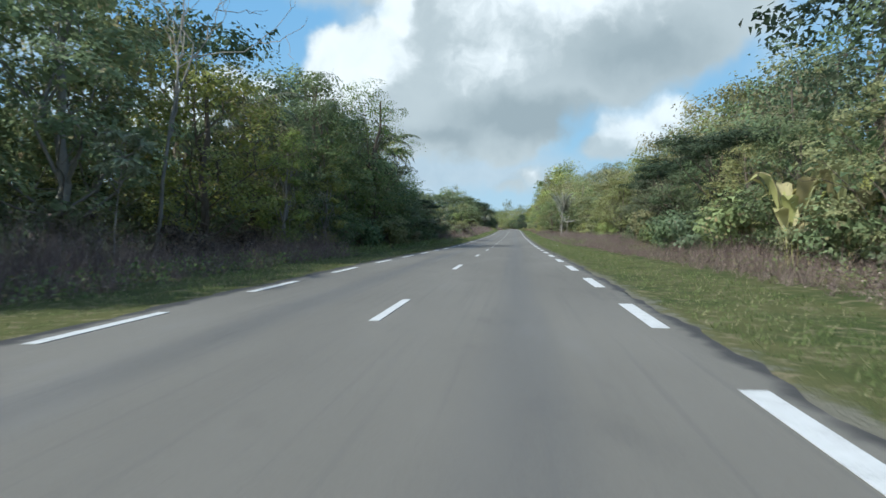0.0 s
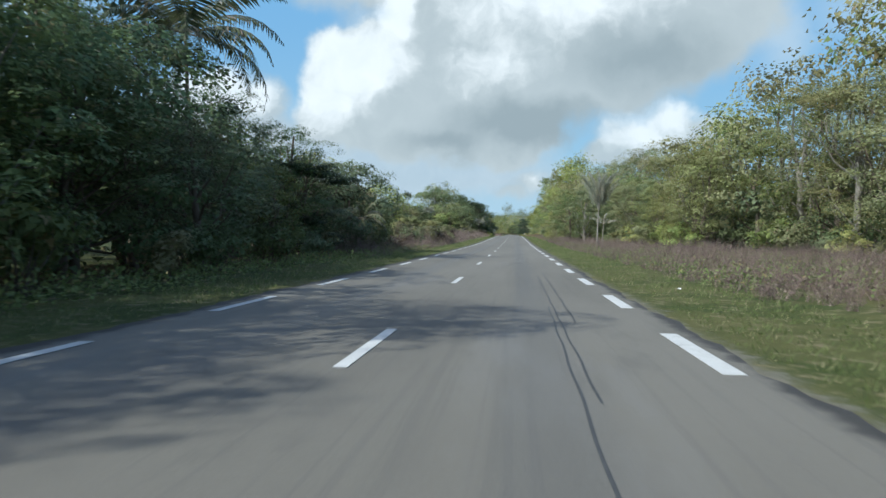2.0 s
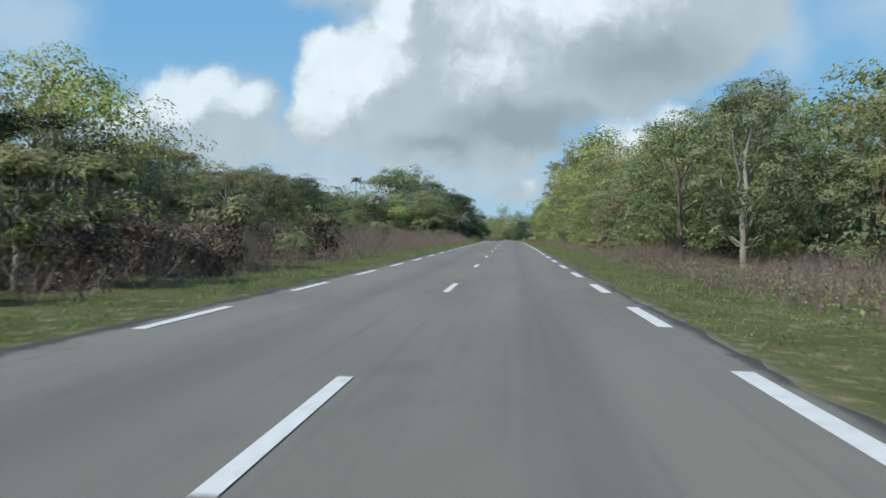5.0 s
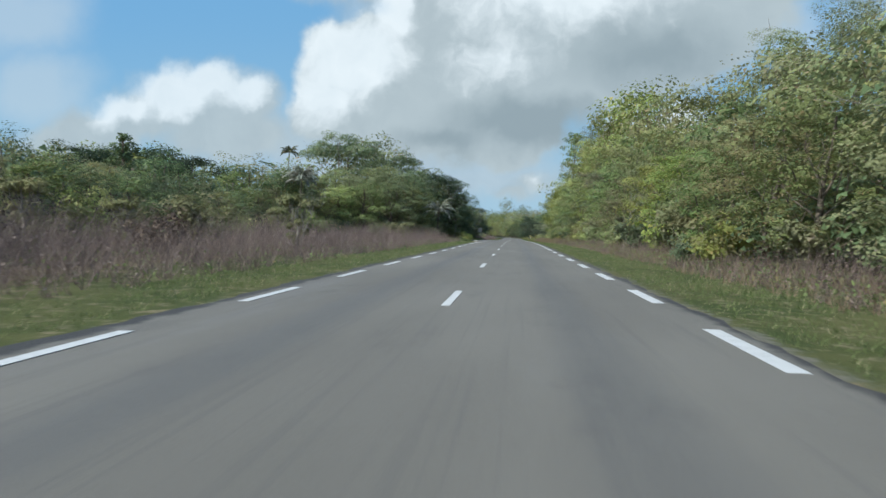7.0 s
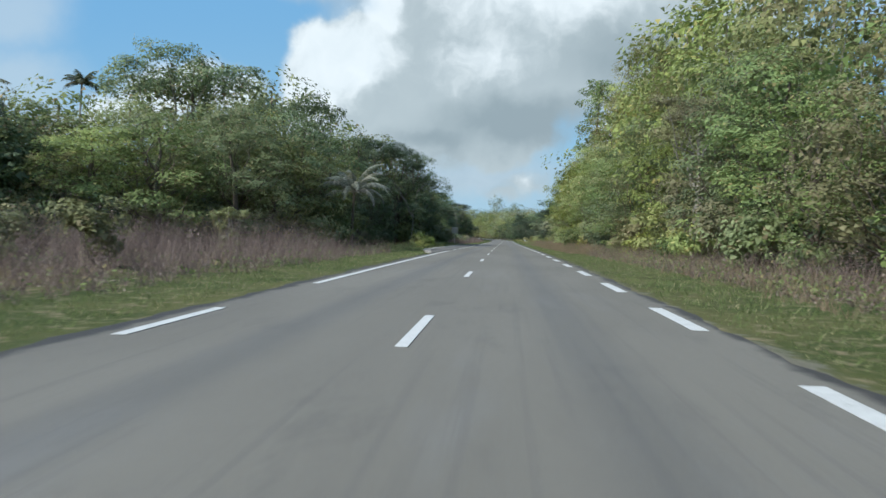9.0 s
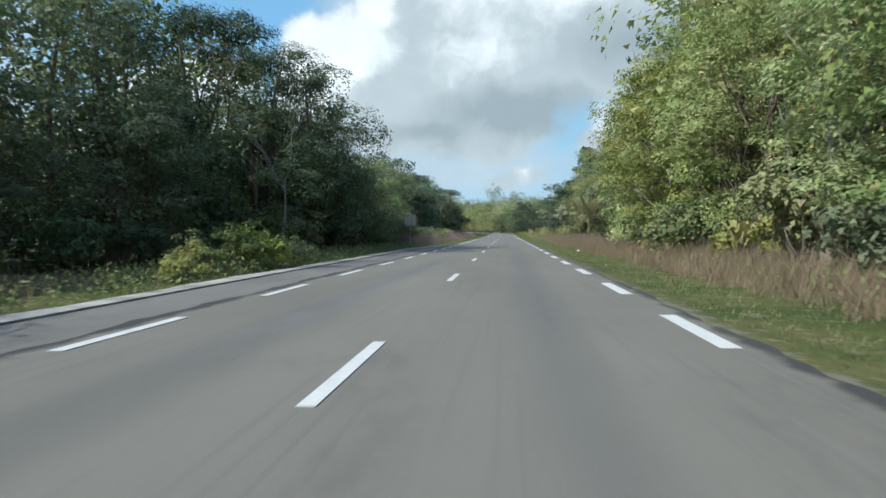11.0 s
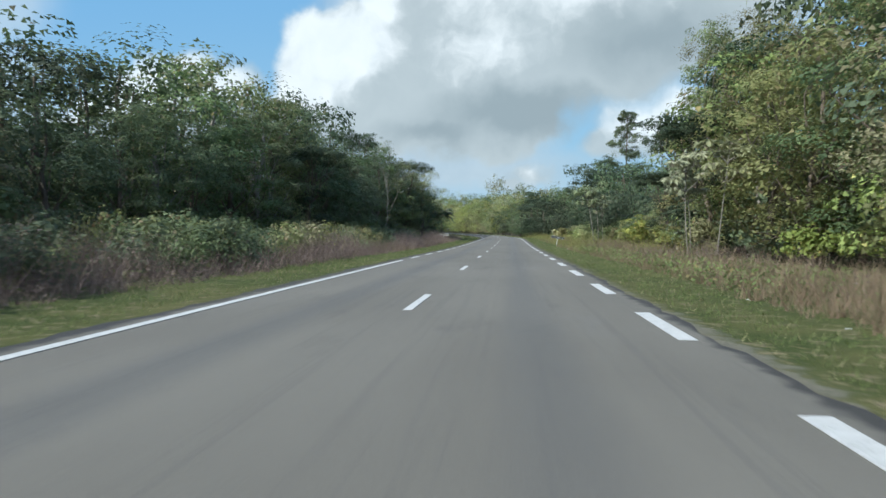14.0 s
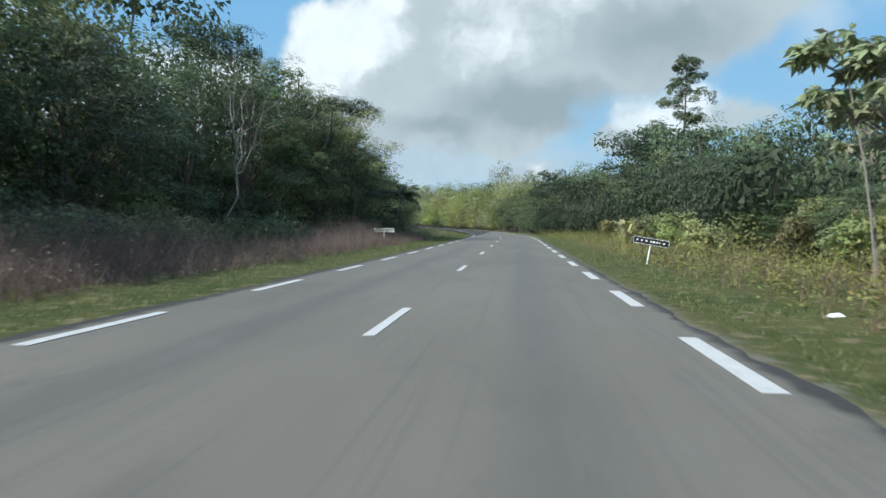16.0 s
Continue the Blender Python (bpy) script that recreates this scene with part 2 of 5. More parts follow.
def faced_leaves(rng, pos, nor, length, width, sag=0.35):
    """Pointed leaves of one triangle each, lying along the surface whose outward way is nor."""
    n = len(pos)
    d = rng.normal(0, 1, (n, 3)) + np.array([0, 0, -sag])
    d = unit(d - nor * np.sum(d * nor, 1, keepdims=True))
    s = np.cross(d, nor)
    L = length * rng.uniform(0.6, 1.2, (n, 1))
    w = width * rng.uniform(0.38, 0.62, (n, 1))
    v = np.stack([pos - s * w - d * L * 0.4, pos + s * w - d * L * 0.25, pos + d * L * 0.6], 1).reshape(-1, 3)
    return v, np.arange(3 * n).reshape(-1, 3)


def lobes_crown(rng, lobes, count, length, width, fill=0.25, inside=50):
    """Leaves on twig clumps, which sit on the shells of ragged lobes (x, y, z, r, flat): domed sprays with shade between them."""
    lob = np.array(lobes, float)
    per = int(np.clip(count / (22.0 * len(lob)), 4, 20))
    par = np.repeat(lob, per, 0)
    k = len(par)
    cd = rng.normal(0, 1, (k, 3)) + np.array([0, 0, 0.25])
    cd[:, 2] = np.where(cd[:, 2] < -0.5, -0.5 * cd[:, 2], cd[:, 2])
    cd = unit(cd)
    flat = np.concatenate([np.ones((k, 2)), par[:, 4:5]], 1)
    cc = par[:, :3] + cd * par[:, 3:4] * flat * rng.normal(0.84, 0.15, (k, 1))
    cr = par[:, 3:4] * rng.uniform(0.75, 1.35, (k, 1)) * (1.25 / math.sqrt(per) + 0.06)
    w = cr[:, 0] ** 2
    which = rng.choice(k, count, p=w / w.sum())
    e = unit(rng.normal(0, 0.8, (count, 3)) + 0.9 * cd[which] + np.array([0, 0, 0.35]))
    rad = cr[which] * np.where(rng.random((count, 1)) < fill, rng.uniform(0.4, 1.0, (count, 1)), rng.normal(1.0, 0.13, (count, 1)))
    p = cc[which] + e * rad * np.array([1.1, 1.1, 0.7])
    nor = unit(0.5 * e + 0.45 * cd[which] + np.array([0, 0, 0.35]) + rng.normal(0, 0.27, (count, 3)))
    big = np.repeat(lob, inside, 0)
    q = unit(rng.normal(0, 1, (len(big), 3)))
    at = big[:, :3] + q * big[:, 3:4] * rng.uniform(0.4, 0.72, (len(big), 1)) * np.concatenate([np.ones((len(big), 2)), big[:, 4:5]], 1)
    top = 0.2 if inside > 40 else 0.3
    inner = faced_leaves(rng, at, unit(q + rng.normal(0, 0.3, q.shape)), np.minimum(0.5 * big[:, 3:4], top), np.minimum(0.55 * big[:, 3:4], top))
    return join([faced_leaves(rng, p, nor, length, width), inner])


def limb_path(rng, a, b, wig=0.06, n=5):
    t = np.linspace(0, 1, n)[:, None]
    L = np.linalg.norm(np.asarray(b) - np.asarray(a))
    p = np.asarray(a) * (1 - t) + np.asarray(b) * t
    p[1:-1] += rng.normal(0, wig * L, (n - 2, 3))
    p[:, 2] += 0.08 * L * np.sin(np.pi * t[:, 0]) * -1
    return p


def make_tree(seed, h, spread, base, leafmat, count, leaf, bark=None, style="round", lab="", twigs=2, inside=80):
    """A forest tree of height h: tapered trunk with limbs, and a crown of leaf-covered lobes."""
    rng = np.random.default_rng(seed)
    lobes = []
    n = 15 if style != "umbrella" else 11
    for i in range(n):
        u = (i + 0.5) / n
        ang = i * 2.4 + rng.uniform(-0.5, 0.5)
        if style == "umbrella":
            z, rr = h * rng.uniform(0.8, 0.95), spread * math.sqrt(u) * 0.95
            r, flat = spread * rng.uniform(0.26, 0.42), 0.45
        elif style == "tall":
            z, rr = h * (base + (0.93 - base) * u), spread * 0.75 * math.sin(math.pi * (0.2 + 0.72 * u))
            r, flat = spread * rng.uniform(0.3, 0.5), 0.8
        else:
            z, rr = h * (base + (0.9 - base) * u ** 0.8), spread * 0.8 * math.sin(math.pi * (0.22 + 0.7 * u))
            r, flat = spread * rng.uniform(0.33, 0.55), 0.75
        r *= rng.uniform(0.7, 1.3)
        lobes.append((rr * math.cos(ang), rr * math.sin(ang), z - 0.1 * r, r, flat))
    if style == "umbrella":
        for i in range(6):
            a, r = i * 2.4, spread * rng.uniform(0.26, 0.4)
            lobes.append((spread * 0.45 * math.cos(a), spread * 0.45 * math.sin(a), h * (base * 0.6 + 0.08 * i), r, 0.8))
    lean = rng.normal(0, 0.03 * h, 2)
    top = np.array([lean[0], lean[1], h * 0.86])
    r0 = 0.011 * h + 0.05
    tp = np.stack([np.linspace(0, 1, 7) ** 1.3 * top[0], np.linspace(0, 1, 7) ** 0.8 * top[1], np.linspace(-0.3, top[2], 7)], 1)
    tp[1:-1, :2] += rng.normal(0, 0.012 * h, (5, 2))
    wood = [tube(tp, r0 * np.linspace(1.25, 0.3, 7), 8 if twigs else 4)]
    for l in lobes if twigs else lobes[::3]:
        k = int(np.clip((l[2] / top[2]) * 5 - 1.3, 1, 5))
        pb = limb_path(rng, tp[k], (l[0], l[1], l[2]), n=5 if twigs else 3)
        wood.append(tube(pb, r0 * np.linspace(0.42, 0.08, len(pb)), 4 if twigs else 3))
        for _ in range(twigs):
            e = np.array(l[:3]) + rng.normal(0, 0.6, 3) * l[3]
            wood.append(tube(limb_path(rng, pb[3], e, n=4), r0 * np.linspace(0.18, 0.04, 4), 3))
    root = new("tree")
    v, f = join(wood)
    part("trunk", mesh_of("trunk", v, f, bark or MAT_BARK, True), root)
    v, f = lobes_crown(rng, lobes, count, leaf[0], leaf[1], 0.25, inside)
    part("crown", mesh_of("crown", v, f, leafmat), root)
    return tagged(root, lab, "tree")


def make_bush(seed, h, spread, leafmat, count, leaf, lab="", inside=45):
    rng = np.random.default_rng(seed)
    lobes, wood = [], []
    for i in range(9):
        a = i * 2.4 + rng.uniform(-0.4, 0.4)
        rr = spread * rng.uniform(0.15, 0.75)
        lobes.append((rr * math.cos(a), rr * math.sin(a), h * rng.uniform(0.2, 0.78), spread * rng.uniform(0.3, 0.48), 0.9))
        wood.append(tube(limb_path(rng, (0.1 * math.cos(a), 0.1 * math.sin(a), -0.1), lobes[-1][:3]), np.linspace(0.035, 0.01, 5), 3))
    root = new("bush")
    v, f = join(wood)
    part("woody_base", mesh_of("woody_base", v, f, MAT_BARK, True), root)
    v, f = lobes_crown(rng, lobes, count, leaf[0], leaf[1], 0.4, inside)
    part("foliage", mesh_of("foliage", v, f, leafmat), root)
    return tagged(root, lab, "bush")


def frond(rng, length, az, rise, sag, leaflet, n=26, curl=None, hang=0.55):
    """A feathered palm frond: midrib and drooping leaflets."""
    t = np.linspace(0, 1, 9)
    phi = (math.pi / 2 - rise) + (0.75 + 1.5 * sag if curl is None else curl) * t ** (1.5 if curl is None else 2.6)
    r = np.concatenate([[0], np.cumsum(np.sin(phi[:-1]))]) * length / 8
    z = np.concatenate([[0], np.cumsum(np.cos(phi[:-1]))]) * length / 8
    rib = np.stack([math.cos(az) * r, math.sin(az) * r, z], 1)
    pieces = [tube(rib, 0.03 * np.linspace(1, 0.2, 9), 4)]
    s = np.linspace(0.14 if hang < 1 else 0.3, 0.99, n)
    P = np.stack([np.interp(s, t, rib[:, k]) for k in range(3)], 1)
    T = unit(np.gradient(P, axis=0))
    S = unit(np.cross(T, np.array([0, 0, 1.0])))
    fl = []
    for sg in (-1, 1):
        L = leaflet * np.sin(np.pi * (0.12 + 0.83 * s))[:, None] * rng.uniform(0.8, 1.2, (n, 1))
        dr = unit(S * sg + T * 0.55 + np.array([0, 0, -hang]) + rng.normal(0, 0.12 + 0.1 * (hang > 1), (n, 3)))
        w = T * (0.062 * leaflet if hang < 1 else 0.022)
        q = np.stack([P - w, P + w, P + dr * L * 0.6 + w * 0.9 - [0, 0, 0.04], P + dr * L - [0, 0, 0.16] * L], 1).reshape(-1, 3)
        k = np.arange(n)[:, None] * 4
        fl.append((q, np.concatenate([k + np.array([[0, 1, 2]]), k + np.array([[0, 2, 3]])])))
    return pieces[0], join(fl)


def make_palm(seed, trunk_h, frond_len, n, lab, bark=None, leaflet=0.75, up=0.9, name="palm_tree", thick=0.7, sag=0.5, fall=0.95, curl=None, hang=0.55, leafmat="palm"):
    rng = np.random.default_rng(seed)
    root = new(name)
    tp = np.stack([0.03 * trunk_h * np.linspace(0, 1, 9) ** 2, np.zeros(9), np.linspace(-0.3, trunk_h, 9)], 1)
    v, f = tube(tp, thick * np.concatenate([[0.2, 0.17], np.linspace(0.15, 0.12, 7)]), 9)
    part("trunk", mesh_of("trunk", v, f, bark or MAT_BARK, True), root)
    for i in range(n):
        az = i * 2.39996 + rng.uniform(-0.2, 0.2)
        u = i / n
        rib, fl = frond(rng, frond_len * rng.uniform(0.85, 1.1), az, up - fall * u + rng.normal(0, 0.08 if hang < 1 else 0.17), sag + 0.5 * u, leaflet, 34 if hang < 1 else 40, curl, hang)
        nrib = len(rib[0])
        me = bpy.data.meshes.new("frond")
        me.from_pydata([tuple(p) for p in np.concatenate([rib[0], fl[0]])], [], [tuple(q) for q in rib[1]] + [tuple(q + nrib) for q in fl[1]])
        me.materials.append(MAT_LEAF[leafmat])
        o = part("frond", me, root)
        o.location = tp[-1]
    return tagged(root, lab, "palm")


# ---- the lie of the land ----
PROFILE = [0, .01, .01, -.01, -.05, -.16, -.27, -.36, -.41, -.43, -.44, -.45, -.44, -.42, -.37, -.3, -.21, -.11, -.02, .06, .12, .19, .27,
           .32, .34, .34, .32, .3, .25, .23, .2, .17, .15, .13, .11, .07, .01, -.02, -.01, .03, .08, .13, .17, .22, .27, .31]
KNOTS = np.array([-26 + 13.0 * k for k in range(len(PROFILE))] + [640.0, 760.0, 900.0, 5000.0])
LEVELS = np.array(PROFILE + [0.9, 2.2, 3.5, 5.0])


def level(y):
    """Height of the carriageway along the road."""
    return np.interp(y, KNOTS, LEVELS)


BEND, RADIUS = 515.0, 430.0


def on_road(s, off, up=0.0):
    """The place s metres along the road and off metres right of its centre line; past BEND it curves to the left."""
    s, off = np.asarray(s, float), np.asarray(off, float)
    a = np.maximum(s - BEND, 0) / RADIUS
    x = -RADIUS * (1 - np.cos(a)) + off * np.cos(a)
    y = np.where(s > BEND, BEND + RADIUS * np.sin(a), s) + off * np.sin(a)
    return np.stack([x, y, level(y) + up], -1)


def strip(name, s, offs, up, mat, jag=None):
    S, O = np.meshgrid(s, offs, indexing="ij")
    if jag is not None:
        O = O + jag(S, O)
    v = on_road(S, O, up).reshape(-1, 3)
    k = (np.arange(len(s) - 1)[:, None] * len(offs) + np.arange(len(offs) - 1)[None]).ravel()
    f = np.stack([k, k + 1, k + 1 + len(offs), k + len(offs)], 1)
    return mesh_of(name, v, f, mat)


ROAD_L, ROAD_R = -3.7, 4.05


def jag(S, O):
    e = 0.05 * np.sin(S * 2.1) + 0.05 * np.sin(S * 0.77 + 1) + 0.04 * np.sin(S * 5.3 + 2)
    return np.where((O < ROAD_L + 0.01) | (O > ROAD_R - 0.01), e, 0)


stations = np.concatenate([np.arange(-40, 520, 0.5), np.arange(520, 900, 3.0)])
road = tagged(new("road", strip("road", stations, np.array([ROAD_L, -3.2, -1.7, 0, 1.7, 3.4, ROAD_R]), 0.0, MAT_ASPHALT, jag)), "grey worn asphalt two-lane road with white dashed markings", "road", kind="structure")

gx = np.concatenate([-np.geomspace(2600, 14, 26), np.arange(-13, 13.5, 0.75), np.geomspace(14, 2600, 26)])
gy = np.concatenate([np.linspace(-400, -45, 8), np.arange(-40, 560, 1.5), np.geomspace(565, 4300, 60)])
GX, GY = np.meshgrid(gx, gy)
side = np.abs(GX - 0.2)
away = np.clip((side - 4.6) / 6, 0, 1)
GZ = level(GY) - 0.07 - 0.05 * np.clip((side - 3.9) / 0.6, 0, 1) + away * (0.12 * np.sin(GX * 0.9 + GY * 0.31) * np.sin(GY * 0.53) + 0.05 * np.sin(GX * 2.3 + GY * 1.7))
GZ = np.where(GY > 560, GZ - 0.12, GZ)
nx = len(gx)
k = (np.arange(len(gy) - 1)[:, None] * nx + np.arange(nx - 1)[None]).ravel()
ground = tagged(new("ground", mesh_of("ground", np.stack([GX, GY, GZ], -1).reshape(-1, 3), np.stack([k, k + 1, k + 1 + nx, k + nx], 1), MAT_GROUND, True)), "grassy verge with bare soil and leaf litter", "ground", kind="structure")


# ---- road markings ----
def dash(s0, s1, off, w):
    n = max(2, int((s1 - s0) / 3) + 2)
    s = np.linspace(s0, s1, n)
    v = np.concatenate([on_road(s, off - w / 2, 0.004), on_road(s, off + w / 2, 0.004), on_road(s, off - w / 2, 0.009), on_road(s, off + w / 2, 0.009)])
    f = []
    for i in range(n - 1):
        a, b, c, d = i, i + n, i + 2 * n, i + 3 * n
        f += [(c, d, d + 1, c + 1), (a, c, c + 1, a + 1), (b, b + 1, d + 1, d)]
    f += [(0, n, 3 * n, 2 * n), (n - 1, 3 * n - 1, 4 * n - 1, 2 * n - 1)]
    return mesh_of("marking", v, [tuple(int(i) for i in q) for q in f], MAT_PAINT)


def add_dash(s0, s1, off, w, nm):
    o = new(nm, dash(s0, s1, off, w))
    o.parent = road


MAT_TAR = plain("tar_seal", (0.035, 0.035, 0.035), (0.06, 0.06, 0.058), 0.6)
for o0, o1, s0, s1 in ((2.12, 2.26, 57.0, 69.0), (2.3, 2.38, 60.5, 79.0), (2.55, 2.62, 66.0, 82.0)):
    ss = np.arange(s0, s1, 0.4)
    wob = 0.01 * np.sin(ss * 2.3 + o0 * 9) + (o1 - o0) * (ss - s0) / (s1 - s0)
    v = np.concatenate([on_road(ss, o0 + wob - 0.013, 0.004), on_road(ss, o0 + wob + 0.013, 0.004)])
    k = np.arange(len(ss) - 1)
    new("crack_seal", mesh_of("crack_seal", v, np.stack([k, k + len(ss), k + 1 + len(ss), k + 1], 1), MAT_TAR)).parent = road
for k in range(-2, 58):
    add_dash(9.67 + 13 * k, 12.67 + 13 * k, 0, 0.14, "centre_dash")
for k in range(-3, 95):
    add_dash(9.35 + 6.567 * k, 12.35 + 6.567 * k, 3.67, 0.22, "edge_dash")
for k in range(-3, 39):
    add_dash(7.3 + 6.567 * k, 10.3 + 6.567 * k, -3.22, 0.17, "edge_dash")
add_dash(265.5, 306, -3.22, 0.17, "edge_line")
for k in range(-2, 8):
    add_dash(324 + 6.567 * k, 327 + 6.567 * k, -3.22, 0.17, "edge_dash")
add_dash(377.5, 421, -3.22, 0.17, "edge_line")
for k in range(0, 32):
    add_dash(424 + 6.567 * k, 427 + 6.567 * k, -3.22, 0.17, "edge_dash")

# ---- sky and clouds far ahead: a plain curved sheet 4.4 km off, beyond everything that stands ----
FAR = 4400.0


def cloud_material():
    m = Mat("sky_and_clouds")
    geo = m.n("SeparateXYZ")
    m.put(geo.inputs[0], m.coord())
    over = m.math("DIVIDE", 1308.0, geo.outputs[1])
    comb = m.n("CombineXYZ")
    m.put(comb.inputs[0], m.math("MULTIPLY", geo.outputs[0], over))
    m.put(comb.inputs[2], m.math("MULTIPLY", geo.outputs[2], over))
    raw = comb.outputs[0]
    warp = m.n("VectorMath", op="SUBTRACT")
    m.put(warp.inputs[0], m.noise(raw, 0.014, 4, 0.52, True))
    warp.inputs[1].default_value = (0.5, 0.5, 0.5)
    sc = m.n("VectorMath", op="SCALE")
    m.put(sc.inputs[0], warp.outputs[0])
    sc.inputs["Scale"].default_value = 78
    add = m.n("VectorMath", op="ADD")
    m.put(add.inputs[0], raw)
    m.put(add.inputs[1], sc.outputs[0])
    flat = m.n("VectorMath", op="MULTIPLY")
    m.put(flat.inputs[0], add.outputs[0])
    flat.inputs[1].default_value = (1, 0, 1)
    p = flat.outputs[0]

    def blobs(items):
        acc = None
        for u, v, rx, ry, w in items:
            s = m.n("VectorMath", op="SUBTRACT")
            m.put(s.inputs[0], p)
            s.inputs[1].default_value = (u, 0, v)
            q = m.n("VectorMath", op="MULTIPLY")
            m.put(q.inputs[0], s.outputs[0])
            q.inputs[1].default_value = (1 / rx, 0, 1 / ry)
            ln = m.n("VectorMath", op="LENGTH")
            m.put(ln.inputs[0], q.outputs[0])
            d = m.math("MULTIPLY", m.math("SUBTRACT", 1.0, ln.outputs["Value"]), w)
            acc = d if acc is None else m.math("SMOOTH_MAX", acc, d, 0.25)
        return acc

    body = blobs([(60, 350, 330, 170, 1), (-60, 280, 200, 120, 1), (-275, 296, 112, 86, 1), (-300, 220, 95, 85, 1), (-160, 195, 140, 80, 1), (-20, 182, 120, 66, 1),
                  (260, 350, 150, 100, 1), (360, 385, 95, 70, 0.8), (0, 500, 480, 150, 1)])
    low = blobs([(-310, 130, 150, 80, 1), (-200, 110, 150, 60, 1), (-60, 105, 160, 40, 0.8)])
    cumulus = blobs([(-590, 222, 104, 66, 1), (-528, 240, 92, 58, 1), (-472, 220, 74, 60, 1), (-500, 165, 140, 62, 1), (-660, 188, 96, 56, 1), (-740, 160, 104, 50, 1), (-800, 138, 90, 40, 1),
                     (215, 162, 82, 48, 1), (265, 182, 56, 44, 1), (160, 140, 60, 32, 1), (330, 175, 70, 30, 0.9), (30, 92, 46, 20, 0.6), (0, 74, 40, 14, 0.5)])
    wisp = blobs([(-880, 370, 130, 80, 1.2), (-850, 235, 120, 85, 1.1), (440, 340, 50, 85, 0.8), (620, 380, 150, 60, 0.6)])
    bright = blobs([(-285, 300, 122, 95, 1), (-330, 235, 80, 70, 0.8), (-215, 380, 40, 60, 0.9), (-600, 240, 100, 56, 1), (-530, 258, 84, 46, 1), (-474, 240, 56, 44, 0.8), (-690, 205, 80, 40, 0.7),
                    (215, 178, 85, 46, 0.6), (268, 195, 55, 40, 0.6), (30, 96, 40, 18, 0.3), (60, 400, 240, 70, 0.55), (-40, 300, 110, 60, 0.35)])
    under = blobs([(20, 190, 190, 60, 1), (220, 300, 190, 90, 0.7), (-120, 160, 120, 40, 0.7)])
    sep = m.n("SeparateXYZ")
    m.put(sep.inputs[0], raw)
    v = sep.outputs[2]
    blue = m.mix(m.step(v, 40, 420), (0.36, 0.56, 0.72), (0.22, 0.44, 0.70))
    blue = m.mix(m.step(v, 150, 0, 0.0, 0.75), blue, (0.50, 0.63, 0.72))
    puff = m.noise(p, 0.017, 5, 0.55)
    lit = m.step(m.math("ADD", bright, m.math("MULTIPLY", m.math("SUBTRACT", puff, 0.5), 0.8)), -0.05, 0.5)
    dark = m.step(m.math("ADD", under, m.math("MULTIPLY", m.math("SUBTRACT", puff, 0.5), 0.5)), -0.1, 0.7)
    grey = m.mix(dark, m.mix(puff, (0.455, 0.505, 0.535), (0.585, 0.63, 0.645)), (0.345, 0.40, 0.43))
    cl = m.mix(lit, grey, m.mix(puff, (0.78, 0.82, 0.85), (1.0, 1.0, 1.0)))
    c = m.mix(m.math("MULTIPLY", m.step(low, -0.5, 0.6), 0.75), blue, m.mix(puff, (0.42, 0.49, 0.56), (0.66, 0.70, 0.73)))
    c = m.mix(m.math("MULTIPLY", m.step(wisp, -0.4, 0.8), 0.6), c, (0.62, 0.68, 0.73))
    c = m.mix(m.step(cumulus, -0.18, 0.45, 0.0, 0.92), c, cl)
    c = m.mix(m.step(body, -0.08, 0.2), c, cl)
    em = m.n("Emission")
    m.put(em.inputs[0], c)
    em.inputs[1].default_value = 0.63
    m.t.links.new(em.outputs[0], m.out.inputs[0])
    return m.m


az = np.linspace(-1.0, 1.0, 41)
ring = np.stack([FAR * np.sin(az), FAR * np.cos(az)], 1)
bv = np.concatenate([np.column_stack([ring, np.full(41, z)]) for z in (-160.0, 2050.0)])
k = np.arange(40)
backdrop = new("backdrop", mesh_of("backdrop", bv, np.stack([k, k + 1, k + 42, k + 41], 1), cloud_material(), True))
backdrop.location = (0, 0, 1.2)
tagged(backdrop, "blue sky with large grey and white cumulus clouds", "sky", kind="structure")

# ---- the lay-by beside the far lane ----
bay_s = np.arange(297, 376, 0.75)
bay_w = np.interp(bay_s, [297, 312, 358, 375], [-3.72, -5.3, -5.3, -3.72])


def ribbon(name, s, inner, outer, up, mat):
    n = len(s)
    v = np.concatenate([on_road(s, inner, up), on_road(s, outer, up)])
    k = np.arange(n - 1)
    return mesh_of(name, v, np.stack([k + n, k, k + 1, k + 1 + n], 1), mat)


lay_by = tagged(new("lay_by", ribbon("lay_by", bay_s, np.full(len(bay_s), -3.6), bay_w, -0.006, asphalt_material("lay_by_asphalt", False, ((0.085, 0.08, 0.073), (0.15, 0.142, 0.128))))), "dark worn asphalt lay-by beside the road", "lay-by", kind="structure")
MAT_CONCRETE = plain("weathered_concrete", (0.16, 0.148, 0.128), (0.34, 0.32, 0.285), 0.9, 0, 1.2)
kv, kf = [], []
for i, (s, o) in enumerate(zip(bay_s, bay_w)):
    grow = min(1.0, (s - 296.9) / 9, (375.5 - s) / 9)
    wob = 0.05 * math.sin(s * 1.9) + 0.07 * math.sin(s * 0.6)
    for q, u in ((o - 0.02 - (0.53 - wob) * grow, -0.1), (o - 0.02 - (0.53 - wob) * grow, 0.03), (o + 0.02, 0.03), (o + 0.02, -0.1)):
        kv.append(on_road(s, q, u))
    if i:
        b = 4 * (i - 1)
        kf += [(b + j, b + j + 1, b + j + 5, b + j + 4) for j in range(3)]
tagged(new("kerb", mesh_of("kerb", kv, kf, MAT_CONCRETE)), "pale concrete edging of the lay-by", "kerb", kind="structure")

